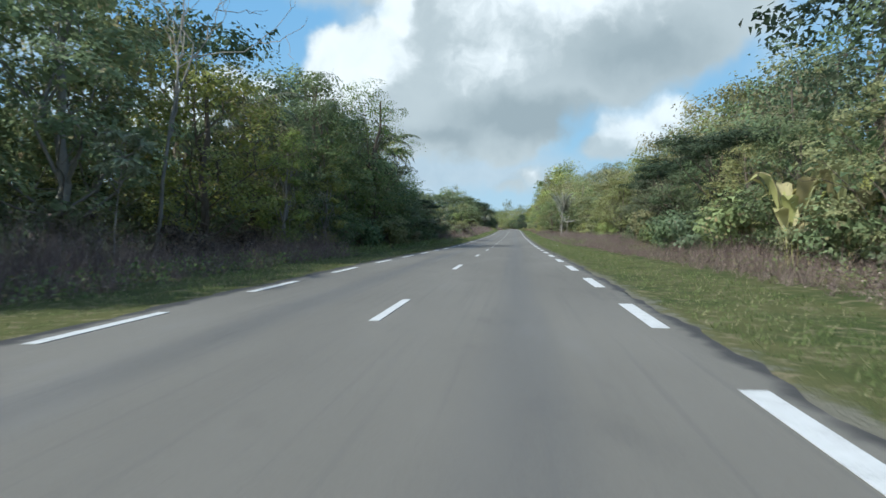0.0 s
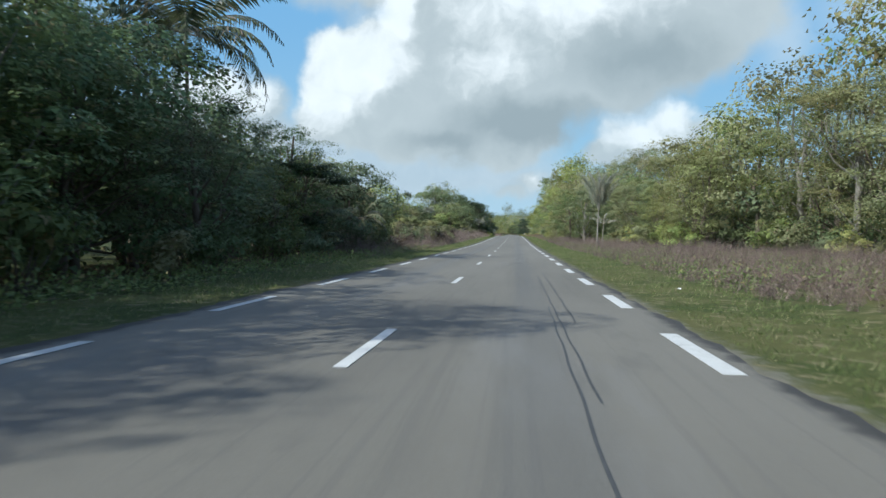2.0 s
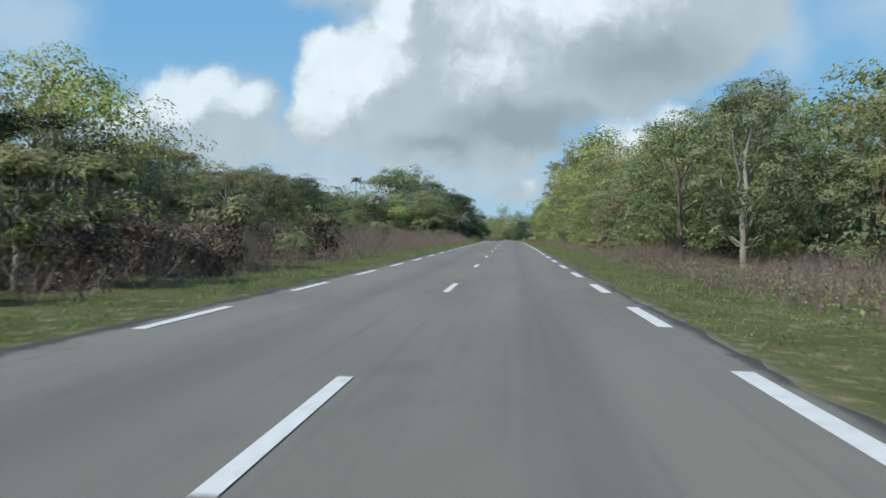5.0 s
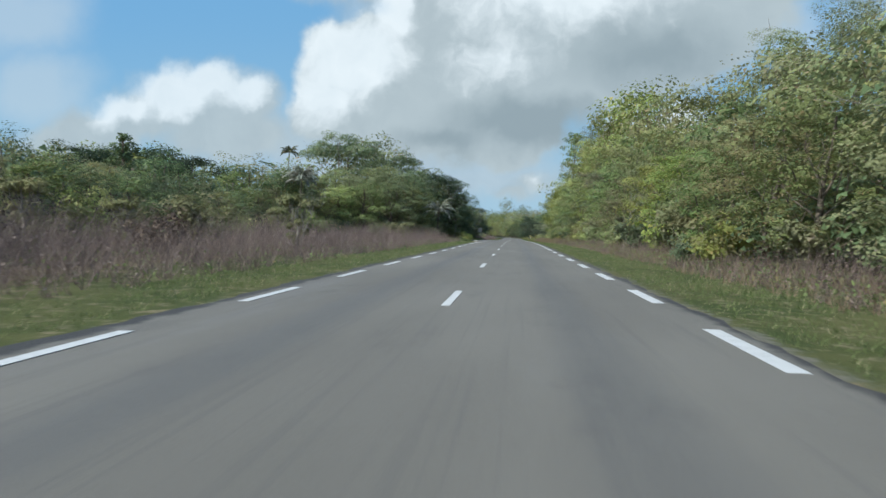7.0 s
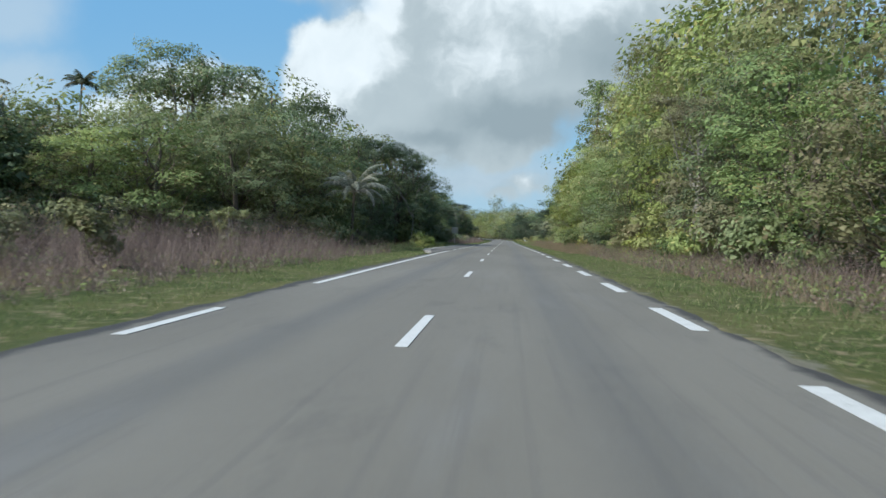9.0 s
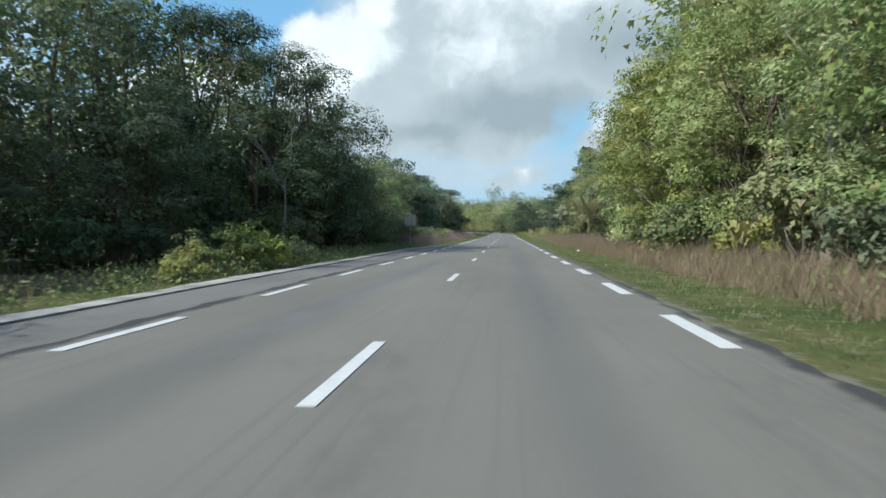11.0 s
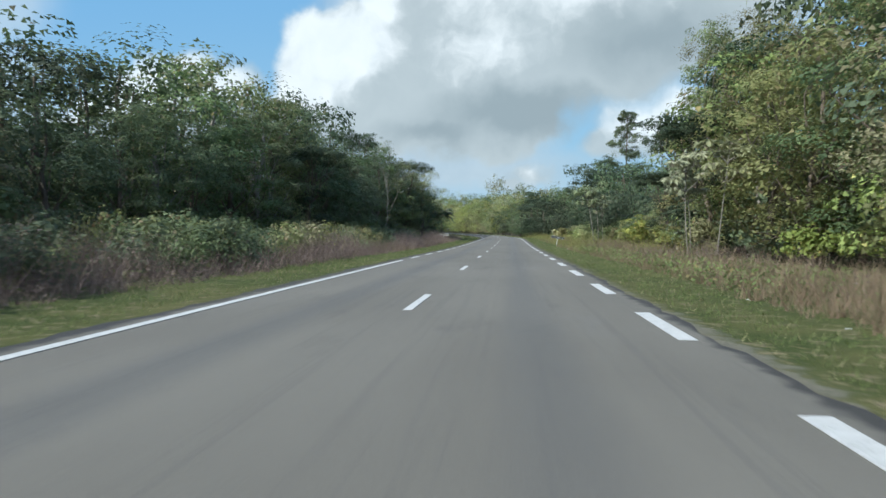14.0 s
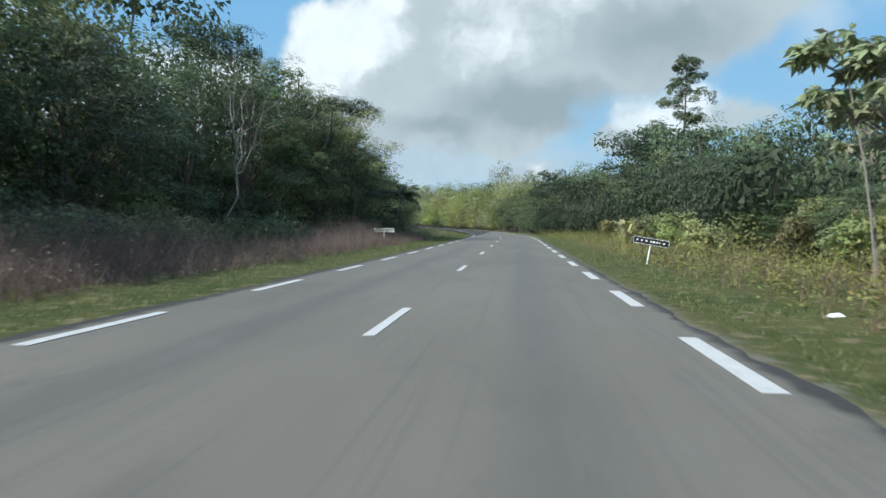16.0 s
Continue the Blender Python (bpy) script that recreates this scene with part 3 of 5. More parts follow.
# ---- forest: where its edge stands, and how high the canopy is about 14 m from the road's middle ----
LEFT_Y = [-30, 28, 42, 55, 66, 85, 97, 101, 106, 117, 133, 150, 160, 168, 176, 190, 203, 212, 238, 270, 290, 300, 313, 325, 340, 350, 360, 366, 372, 378, 405, 420, 437, 445, 453, 470, 477, 488, 496, 512, 521, 560]
LEFT_H = [12.6, 13, 12.6, 12.4, 11.6, 10.4, 9, 7.8, 7, 6.4, 6.2, 5.8, 5.8, 7.2, 6.2, 5.5, 6, 4.6, 3.8, 4, 5.4, 6.8, 9.2, 10.6, 12.4, 13.2, 11.8, 10.3, 9, 8.3, 7.9, 7.6, 8.6, 10, 11, 10.5, 9.7, 10.8, 11.6, 12, 9, 9]
LEFT_E = ([-30, 24, 34, 45, 52, 62, 70, 96, 112, 124, 170, 190, 205, 216, 282, 296, 304, 314, 344, 356, 384, 393, 404, 414, 442, 455, 474, 479, 490, 496, 502, 512, 560, 620], [14, 13.5, 11.5, 10.2, 9.2, 9, 10.2, 10.5, 11.5, 15, 17, 18.5, 17.5, 26, 26, 19, 13, 14.5, 14.5, 10.5, 10.5, 12, 14.5, 19, 19.5, 17, 17, 19.5, 19.5, 17, 16.5, 13.2, 14, 14.5])
RIGHT_Y = [-30, 26, 43, 60, 72, 85, 100, 130, 155, 175, 187, 215, 240, 250, 265, 287, 315, 335, 350, 358, 366, 398, 408, 425, 440, 450, 456, 463, 476, 500, 540, 600]
RIGHT_H = [8, 8.5, 9.8, 9.6, 8.4, 8.4, 9, 9.3, 8.1, 7.8, 8.6, 9.8, 10.2, 10.6, 11.2, 12.4, 14.7, 17.2, 17.6, 13, 9.7, 10.4, 12.4, 12.2, 12.6, 12.2, 8.2, 5.6, 4.3, 4.6, 8.5, 11]
RIGHT_E = ([-30, 50, 70, 80, 92, 122, 127, 136, 168, 178, 187, 224, 250, 312, 340, 354, 361, 369, 397, 402, 406, 414, 424, 436, 446, 600],
           [11.8, 12.5, 13.5, 17, 26, 25.5, 19.5, 18.5, 17.5, 16, 11.8, 10.7, 12, 12.2, 10.8, 11, 17, 21.5, 21.5, 15, 12, 16, 15, 12.5, 17, 15])


def canopy(sgn, y):
    return float(np.interp(y, LEFT_Y, LEFT_H) if sgn < 0 else np.interp(y, RIGHT_Y, RIGHT_H))


def edge(sgn, y):
    return np.interp(y, *(LEFT_E if sgn < 0 else RIGHT_E))


def ground_z(x, y):
    return float(level(y)) - 0.13


L = MAT_LEAF
KINDS = [  # seed, spread, crown base, leaf, share of leaves, leaf size, bark, style, label
    (11, 2.9, 0.12, "mid", 1.0, 1.0, MAT_BARK, "round", "broadleaf forest tree with dense mid-green crown"),
    (12, 2.7, 0.08, "dark", 1.0, 0.95, MAT_BARK, "round", "dark green broadleaf tree, leafy down to the ground"),
    (13, 3.1, 0.3, "olive", 0.85, 0.85, MAT_PALE, "umbrella", "forest tree with flat layered olive crown"),
    (14, 2.3, 0.14, "light", 0.9, 1.0, MAT_PALE, "tall", "slender forest tree with yellow-green leaves"),
    (15, 2.8, 0.1, "olive", 1.0, 0.8, MAT_BARK, "round", "fine-leaved olive tree hung with creepers"),
    (16, 2.5, 0.16, "mid", 1.0, 1.0, MAT_PALE, "tall", "tall forest tree with pale trunk"),
    (17, 2.8, 0.08, "light", 1.0, 1.0, MAT_BARK, "round", "sunlit tree with large yellow-green leaves"),
    (18, 3.0, 0.2, "shaded", 1.0, 1.0, MAT_BARK, "umbrella", "spreading forest tree with layered crown, leaves darkened for shade"),
]
FRONT = [make_tree(k[0], 10, k[1], k[2], L[k[3]], int(9500 * k[4]), (0.15 * k[5], 0.105 * k[5]), k[6], k[7], k[8], 1) for k in KINDS]


TALL = [make_tree(k[0] + 400, 15, k[1] * 1.3, k[2], L[k[3]], int(14000 * k[4]), (0.145 * min(k[5], 1.05), 0.1 * min(k[5], 1.05)), k[6], k[7], k[8], 1) for k in KINDS]


TOWER = [make_tree(sd, 24, 5.6, b, L[m], 27000, (0.16, 0.11), k, "round", lab, 1) for sd, b, m, k, lab in (
    (801, 0.1, "olive", MAT_BARK, "very tall olive forest tree, leafy from top to foot"), (802, 0.12, "mid", MAT_PALE, "very tall broad-crowned forest tree"))]


def raw_bank(shift, count, leaf, inside=30):
    """The same kinds as plain arrays, for the joined mass of trees further in."""
    bank = []
    for k in KINDS:
        t = make_tree(k[0] + shift, 10, k[1], k[2] * 0.8, L[k[3]], int(count * k[4]), (leaf * k[5], leaf * 0.75 * k[5]), k[6], k[7], twigs=0, inside=inside)
        got = []
        for c in t.children:
            co = np.empty(len(c.data.vertices) * 3, np.float32)
            c.data.vertices.foreach_get("co", co)
            n = c.data.polygons[0].loop_total
            ix = np.empty(len(c.data.loops), np.int32)
            c.data.loops.foreach_get("vertex_index", ix)
            got.append((co.reshape(-1, 3), ix.reshape(-1, n), c.data.materials[0]))
        for o in (*t.children, t):
            bpy.data.objects.remove(o)
        bank.append(got)
    return bank


MIDDLE, BACK = raw_bank(100, 2400, 0.22, 20), raw_bank(200, 1100, 0.32, 12)
mass = {}


def add_mass(item, x, y, z, sc, wide, ang):
    tone = float(rng.random())
    ca, sa = math.cos(ang) * wide, math.sin(ang) * wide
    R = np.array([[ca, sa, 0], [-sa, ca, 0], [0, 0, sc]], np.float32)
    for v, f, mat in item:
        mass.setdefault((mat.name, f.shape[1]), []).append((v @ R + np.array([x, y, z], np.float32), f, tone))


def place(proto, x, y, scale, rng, group="", tilt=0.03, wide=None, turn=None):
    wide = scale if wide is None else wide
    m = Matrix.LocRotScale((x, y, ground_z(x, y)), Euler((rng.normal(0, tilt), rng.normal(0, tilt), rng.uniform(0, 6.283) if turn is None else turn)), None)
    o = copy_thing(proto, m)
    o.scale = (wide, wide, scale)
    if group:
        o["group"] = group
    return o


rng = np.random.default_rng(5)
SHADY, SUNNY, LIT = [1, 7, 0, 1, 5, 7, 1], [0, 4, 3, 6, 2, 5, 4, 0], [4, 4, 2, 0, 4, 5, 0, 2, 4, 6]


# shade on the forest walls is partly put into the choice of darker-leaved kinds
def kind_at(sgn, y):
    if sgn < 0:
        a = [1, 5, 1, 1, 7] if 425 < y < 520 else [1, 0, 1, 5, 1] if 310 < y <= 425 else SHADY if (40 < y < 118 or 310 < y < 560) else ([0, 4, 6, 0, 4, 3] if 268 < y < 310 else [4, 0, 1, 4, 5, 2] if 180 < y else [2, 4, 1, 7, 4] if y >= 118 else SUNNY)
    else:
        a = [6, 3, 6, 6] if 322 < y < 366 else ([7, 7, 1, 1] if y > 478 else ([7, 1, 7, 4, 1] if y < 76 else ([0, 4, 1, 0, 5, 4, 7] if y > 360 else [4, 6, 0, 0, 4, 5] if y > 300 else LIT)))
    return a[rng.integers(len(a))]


def size_at(sgn, y, x, frac, cap):
    ratio = (abs(x) + (1.6 if sgn < 0 else -1.6)) / (15.6 if sgn < 0 else 12.4)
    z = max(2.6, min(cap, (1.2 + (canopy(sgn, y) - 1.2) * ratio) * frac * rng.uniform(0.84, 1.08)))
    return z / 10, (0.5 * z / 10 + 0.6 * min(1.2, max(0.8, z / 10))) * rng.uniform(0.9, 1.25)


def thing_row(sgn, y0, y1, gap, depth, frac, group):
    y = y0
    while y < y1:
        x = sgn * (edge(sgn, y) + rng.uniform(0, depth))
        sc, wide = size_at(sgn, y, x, frac * (0.8 if sgn < 0 and 308 < y < 343 else 1), 24)
        px, py, _ = on_road(y, x)
        k = kind_at(sgn, y)
        if sc > 1.8:
            place(TOWER[k % 2], px, py, sc / 2.4, rng, group, wide=wide / 2.0)
        elif sc > 1.15:
            place(TALL[k], px, py, sc / 1.5, rng, group, wide=wide / 1.3)
        else:
            place(FRONT[k], px, py, sc, rng, group, wide=wide)
        y += gap * rng.uniform(0.7, 1.3)


def mass_row(bank, sgn, y0, y1, gap, xa, xb, frac, cap, broad=1.0):
    y = y0
    while y < y1:
        x = sgn * (edge(sgn, y) + rng.uniform(xa, xb))
        sc, wide = size_at(sgn, y, x, frac, cap)
        px, py, _ = on_road(y, x)
        add_mass(bank[kind_at(sgn, y)], px, py, ground_z(px, py), sc, wide * broad, rng.uniform(0, 6.28))
        y += gap * rng.uniform(0.75, 1.25)


for sgn, g in ((-1, "forest edge beyond the far lane"), (1, "forest edge beyond the near lane")):
    thing_row(sgn, 6, 545, 5.4, 2.0, 0.82, g)
    mass_row(MIDDLE, sgn, 8, 560, 5.2, 3.5, 6.5, 0.96, 32)
    mass_row(BACK, sgn, 16 if sgn > 0 else 50, 580, 7.5, 9.0, 14.0, 0.99, 34)


def raw_bush(seed, count, leaf):
    """The leaves of a bush as plain arrays."""
    t = make_bush(seed, 4.2, 3.0, L["dark"], count, leaf, inside=28)
    c = next(o for o in t.children if o.name.startswith("foliage"))
    co, ix = np.empty(len(c.data.vertices) * 3, np.float32), np.empty(len(c.data.loops), np.int32)
    c.data.vertices.foreach_get("co", co)
    c.data.loops.foreach_get("vertex_index", ix)
    for o in (*t.children, t):
        bpy.data.objects.remove(o)
    return co.reshape(-1, 3), ix.reshape(-1, 3), L["dark"]


THICKET, COARSE, FINE = [raw_bush(61, 480, (0.27, 0.2))], raw_bush(62, 240, (0.38, 0.3)), raw_bush(63, 1100, (0.17, 0.13))
for sgn in (-1, 1):
    for e0, gap, up in ((3.2, 3.4, 1.0), (5.5, 4.2, 1.9), (9.5, 6.5, 1.7)):
        y = 0.0
        while y < 585:
            px, py, pz = on_road(y, sgn * (float(edge(sgn, y)) + e0 + rng.uniform(-0.8, 0.8)))
            low = min(1.0, max(0.8, canopy(sgn, y) / 8))
            add_mass([THICKET[-1] if e0 < 4 else COARSE], px, py, pz - 0.2, up * low * rng.uniform(0.75, 1.15), rng.uniform(0.95, 1.35), rng.uniform(0, 6.28))
            y += gap * rng.uniform(0.8, 1.2)
# leafy growth down to the ground round the bend: shade put into darker leaf colours, yellow-green beyond
for s0, s1, gap, oa, ob, ha, hb, tones in ((548, 612, 3.6, 8.2, 11, 3.4, 6.4, ["shaded", "shaded", "dark"]), (486, 606, 4.6, 13.5, 18, 6.0, 9.6, ["shaded"]), (606, 735, 3.6, 8.4, 11.5, 3.0, 6.0, ["light", "olive", "light", "mid"]),
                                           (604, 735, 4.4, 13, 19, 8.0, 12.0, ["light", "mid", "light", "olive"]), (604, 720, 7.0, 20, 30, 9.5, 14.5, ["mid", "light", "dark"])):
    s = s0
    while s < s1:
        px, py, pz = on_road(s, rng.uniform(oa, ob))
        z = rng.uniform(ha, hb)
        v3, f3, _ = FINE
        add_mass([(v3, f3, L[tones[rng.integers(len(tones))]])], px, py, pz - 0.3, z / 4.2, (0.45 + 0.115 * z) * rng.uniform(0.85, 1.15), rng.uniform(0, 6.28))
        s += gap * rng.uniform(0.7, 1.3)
# the forest round the bend, which closes the view; darker-leaved kinds before s 610 imitate shade
for sgn, off, hh, s0, s1, gap in ((1, 10, 8, 560, 880, 5.5), (1, 16, 11, 560, 880, 7), (1, 26, 14, 570, 880, 9), (1, 42, 17, 560, 880, 7), (1, 60, 19, 560, 880, 8), (-1, 15, 8, 556, 700, 7), (-1, 22, 10, 570, 700, 9)):
    s = s0
    while s < s1:
        px, py, pz = on_road(s, sgn * (off + rng.uniform(-1.5, 2.5)))
        z = hh * rng.uniform(0.8, 1.15) / 10
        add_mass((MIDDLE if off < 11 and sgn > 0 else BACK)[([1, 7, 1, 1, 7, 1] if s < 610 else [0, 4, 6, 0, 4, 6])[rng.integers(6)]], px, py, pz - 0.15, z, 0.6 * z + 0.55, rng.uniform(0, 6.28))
        s += gap * rng.uniform(0.7, 1.3)
for x, y, z in ((-5, 781, 30), (7, 748, 23.5), (-22, 800, 21), (14, 725, 19), (-50, 830, 20), (30, 700, 18), (-75, 860, 20), (45, 760, 20), (-2, 790, 20), (-12, 776, 19)):
    add_mass(BACK[0 if z == 30 else rng.integers(2)], x, y, ground_z(x, y) - 0.1, z / 10, 1.7 if z == 30 else rng.uniform(1.8, 2.6), rng.uniform(0, 6.28))

for x, y, z in ((24, 562, 17), (33, 571, 20), (39, 563, 19), (28, 590, 22), (33, 515, 16.5), (37, 523, 16), (28.5, 521, 14), (45, 540, 19), (22, 545, 13), (50, 515, 18)):
    add_mass(MIDDLE[[1, 7, 1, 0][rng.integers(4)]], x, y, ground_z(x, y) - 0.1, z / 10, 1.35, rng.uniform(0, 6.28))
for i in range(26):
    u = rng.random()
    x, y = -49 + 23 * u + rng.normal(0, 1.5), 246 + 46 * u + rng.normal(0, 2)
    add_mass(MIDDLE[[1, 7, 0, 4, 1][rng.integers(5)]], x, y, ground_z(x, y) - 0.1, rng.uniform(0.72, 0.98), rng.uniform(0.9, 1.2), rng.uniform(0, 6.28))
# dark woods far beyond the open field
for i in range(46):
    u = rng.random()
    x, y = -56 - 92 * u + rng.normal(0, 4), 304 + 148 * u + rng.normal(0, 6)
    add_mass(BACK[[1, 7, 1, 0][rng.integers(4)]], x, y, ground_z(x, y) - 0.1, (13.5 + 12 * u) * rng.uniform(0.85, 1.1) / 10, rng.uniform(1.5, 2.2), rng.uniform(0, 6.28))
# the rough growth behind the open field
for i in range(150):
    y = rng.uniform(122, 302)
    x = -float(edge(-1, y)) + rng.uniform(-4, 3.5)
    v3, f3, _ = THICKET[-1]
    add_mass([(v3, f3, L[["olive", "mid", "brown", "olive", "light"][rng.integers(5)]])], x, y, ground_z(x, y) - 0.2, rng.uniform(0.5, 1.05), rng.uniform(0.5, 0.85), rng.uniform(0, 6.28))
# mounds of weeds before the dark forest
for i in range(150):
    y = rng.uniform(396, 490)
    v3, f3, _ = THICKET[-1]
    x = -rng.uniform(8.6 + max(0, y - 430) / 20, 13.8)
    add_mass([(v3, f3, L[["mid", "dark", "dark", "olive"][rng.integers(4)]])], x, y, ground_z(x, y) - 0.25, rng.uniform(0.34, 0.62), rng.uniform(0.4, 0.66), rng.uniform(0, 6.28))
# the forest further in: tall stems with coarse crowns
FAR = raw_bank(300, 200, 0.7, 4)
for sgn in (-1, 1):
    for off in (21, 33, 47, 64):
        mass_row([[(w[0], w[1], w[2]) for w in t] for t in FAR], sgn, -45 if sgn > 0 else 62, 600, 11.5, off - 3, off + 3, 0.46, 13, 1.5)
for i in range(60):
    x = rng.uniform(20, 75) if i % 2 else -rng.uniform(48, 90)
    add_mass(FAR[rng.integers(8)], x, rng.uniform(-48, 2), -0.1, rng.uniform(0.8, 1.3), 1.2, rng.uniform(0, 6.28))

mats, vs, fs, mi, tones, base = [], [], [], [], [], 0
for (name, n), items in mass.items():
    if name not in mats:
        mats.append(name)
    for v, f, tone in items:
        tones.append(np.full(len(v), tone, np.float32))
        vs.append(v)
        fs.append(f + base)
        mi.append((len(f), mats.index(name)))
        base += len(v)
me = bpy.data.meshes.new("forest_mass")
me.vertices.add(base)
me.vertices.foreach_set("co", np.concatenate(vs).ravel())
sizes = np.concatenate([np.full(len(f), f.shape[1], np.int32) for f in fs])
me.loops.add(int(sizes.sum()))
me.loops.foreach_set("vertex_index", np.concatenate([f.ravel() for f in fs]).astype(np.int32))
me.polygons.add(len(sizes))
me.polygons.foreach_set("loop_start", np.concatenate([[0], np.cumsum(sizes)[:-1]]).astype(np.int32))
for nm in mats:
    me.materials.append(bpy.data.materials[nm])
me.polygons.foreach_set("material_index", np.concatenate([np.full(n, i, np.int32) for n, i in mi]))
me.update(calc_edges=True)
me.attributes.new("tone", "FLOAT", "POINT").data.foreach_set("value", np.concatenate(tones))
tagged(new("forest", me), "dense green rainforest trees behind the forest edge", "forest", kind="stuff")

# ---- bushes along the forest's foot, and small trees in the open scrub ----
BUSHES = [
    make_bush(31, 2.2, 1.5, L["mid"], 800, (0.17, 0.11), "leafy green bush at the forest edge"),
    make_bush(32, 2.0, 1.5, L["dark"], 800, (0.17, 0.11), "dark green bush at the forest edge"),
    make_bush(33, 2.4, 1.4, L["olive"], 800, (0.17, 0.11), "olive bush with fine leaves"),
    make_bush(34, 2.2, 1.4, L["light"], 850, (0.22, 0.13), "yellow-green sunlit bush at the forest edge"),
    make_bush(35, 1.6, 1.3, L["brown"], 850, (0.15, 0.07), "dry brown bush in rough grass"),
]
for sgn, g in ((-1, "bushes beyond the far lane"), (1, "bushes beyond the near lane")):
    y = 4.0
    while y < 530:
        e = float(edge(sgn, y))
        px, py, _ = on_road(y, sgn * (e - rng.uniform(0.6, 2.0)))
        # shady stretches get darker-leaved bushes, so leaf colour adds to the shade
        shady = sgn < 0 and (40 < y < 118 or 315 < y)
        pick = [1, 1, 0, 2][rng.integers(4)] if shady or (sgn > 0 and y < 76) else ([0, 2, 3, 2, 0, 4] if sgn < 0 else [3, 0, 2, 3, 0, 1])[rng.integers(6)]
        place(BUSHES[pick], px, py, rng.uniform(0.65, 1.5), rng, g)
        y += 5.15 * rng.uniform(0.7, 1.3)
SAPLING = make_tree(41, 3.0, 1.0, 0.35, L["olive"], 900, (0.13, 0.075), MAT_PALE, "umbrella", "small pale-stemmed tree standing in dry scrub")
for x, y, k in ((-9.1, 154, 1.1), (-10.2, 137, 1.15), (-10.6, 142.5, 1.0)):
    place(SAPLING, x, y, k, rng, "small trees in the scrub")
for i in range(34):
    y = rng.uniform(112, 292)
    e = float(edge(-1, y))
    x = -rng.uniform(9.0, max(10, e - 1))
    if rng.random() < 0.4:
        place(SAPLING, x, y, rng.uniform(0.7, 1.3), rng, "small trees in the scrub")
    else:
        place(BUSHES[[4, 2, 4, 0, 2][rng.integers(5)]], x, y, rng.uniform(0.5, 1.3), rng, "bushes in the scrub")
for i in range(34):
    y = rng.uniform(110, 178)
    x = -rng.uniform(8.4, 14)
    place(BUSHES[[4, 2, 4, 4, 0][rng.integers(5)]], x, y, rng.uniform(0.6, 1.35), rng, "bushes in the scrub")
for i in range(18):
    y = rng.uniform(282, 303)
    place(BUSHES[[0, 1, 3, 0][rng.integers(4)]], -float(edge(-1, y)) + rng.uniform(-0.5, 2.5), y, rng.uniform(0.9, 1.7), rng, "bushes beyond the far lane")
for i in range(9):
    y = rng.uniform(456, 520)
    place(BUSHES[[0, 3, 2][rng.integers(3)]], rng.uniform(10.5, 15), y, rng.uniform(0.8, 1.4), rng, "bushes in the scrub")


for x, y, h in ((-22, 289, 7.5), (-19, 290, 8), (-21.5, 294, 9.5), (-16, 295, 8.5), (-18, 299, 10.5), (-15.5, 300, 8), (-14.5, 304, 10.5), (-27.5, 292, 9), (-24.5, 298, 11), (-20, 304, 12), (-13.5, 308, 8.5)):
    place(FRONT[[0, 4, 6, 5, 0][rng.integers(5)]], x, y, h / 10, rng, "forest edge beyond the far lane", wide=1.05 + 0.02 * h)
place(TALL[0], -9.9, 58.5, 0.9, rng, "forest edge beyond the far lane", wide=0.95)
place(TALL[1], -12.2, 52.0, 0.92, rng, "forest edge beyond the far lane", wide=0.95)


# ---- palms and single trees ----
def put(o, x, y, turn=0.0, sink=0.0):
    o.matrix_basis = pose(x, y, ground_z(x, y) - sink, 0, 0, turn)
    return o


put(make_palm(51, 11.3, 6.0, 22, "tall feather palm above dark forest", leaflet=0.95, up=0.95), -14.6, 90.5, 160)
put(make_palm(52, 4.0, 4.6, 24, "slender silvery feather palm with upright fronds in dry grass", MAT_PALE, 0.72, 1.56, thick=0.55, fall=0.3, curl=1.15, hang=2.1, leafmat="silver_palm"), 10.2, 133.6, 40)
put(make_palm(53, 4.4, 3.3, 20, "low silvery feather palm at the forest edge", MAT_BARK, 0.55, 1.2, leafmat="silver_palm"), -10.6, 304.5)
put(make_palm(61, 13.6, 2.0, 14, "tall thin palm standing over the forest", MAT_PALE, 0.5, 1.2), -36, 310)
put(make_palm(54, 7.2, 2.7, 19, "slender feather palm among forest trees", MAT_BARK, 0.7, 1.3, thick=0.6, leafmat="silver_palm"), -25.4, 282.0)
put(make_palm(55, 3.0, 3.8, 18, "bushy feather palm in front of forest", MAT_BARK, 0.7, 1.5, fall=0.6, curl=1.5, hang=1.8, leafmat="olive"), 12.0, 400.5, 70)
put(make_palm(56, 2.8, 1.7, 7, "young silvery palm with few fronds before trees", MAT_PALE, 0.3, 1.25, thick=0.4, curl=1.4, hang=1.3, leafmat="silver_palm"), 11.6, 141, 10)
put(make_palm(58, 8.0, 4.2, 16, "feather palm with hanging dry fronds", None, 0.8, 0.9), -14.2, 42, 0)
put(make_palm(59, 2.4, 2.6, 11, "dark young palm under trees", None, 0.6, 1.0), -9.2, 106, 0)
put(make_palm(60, 4.2, 2.9, 15, "dark palm at the bend of the road", None, 0.7, 1.1), -10.8, 521, 0)


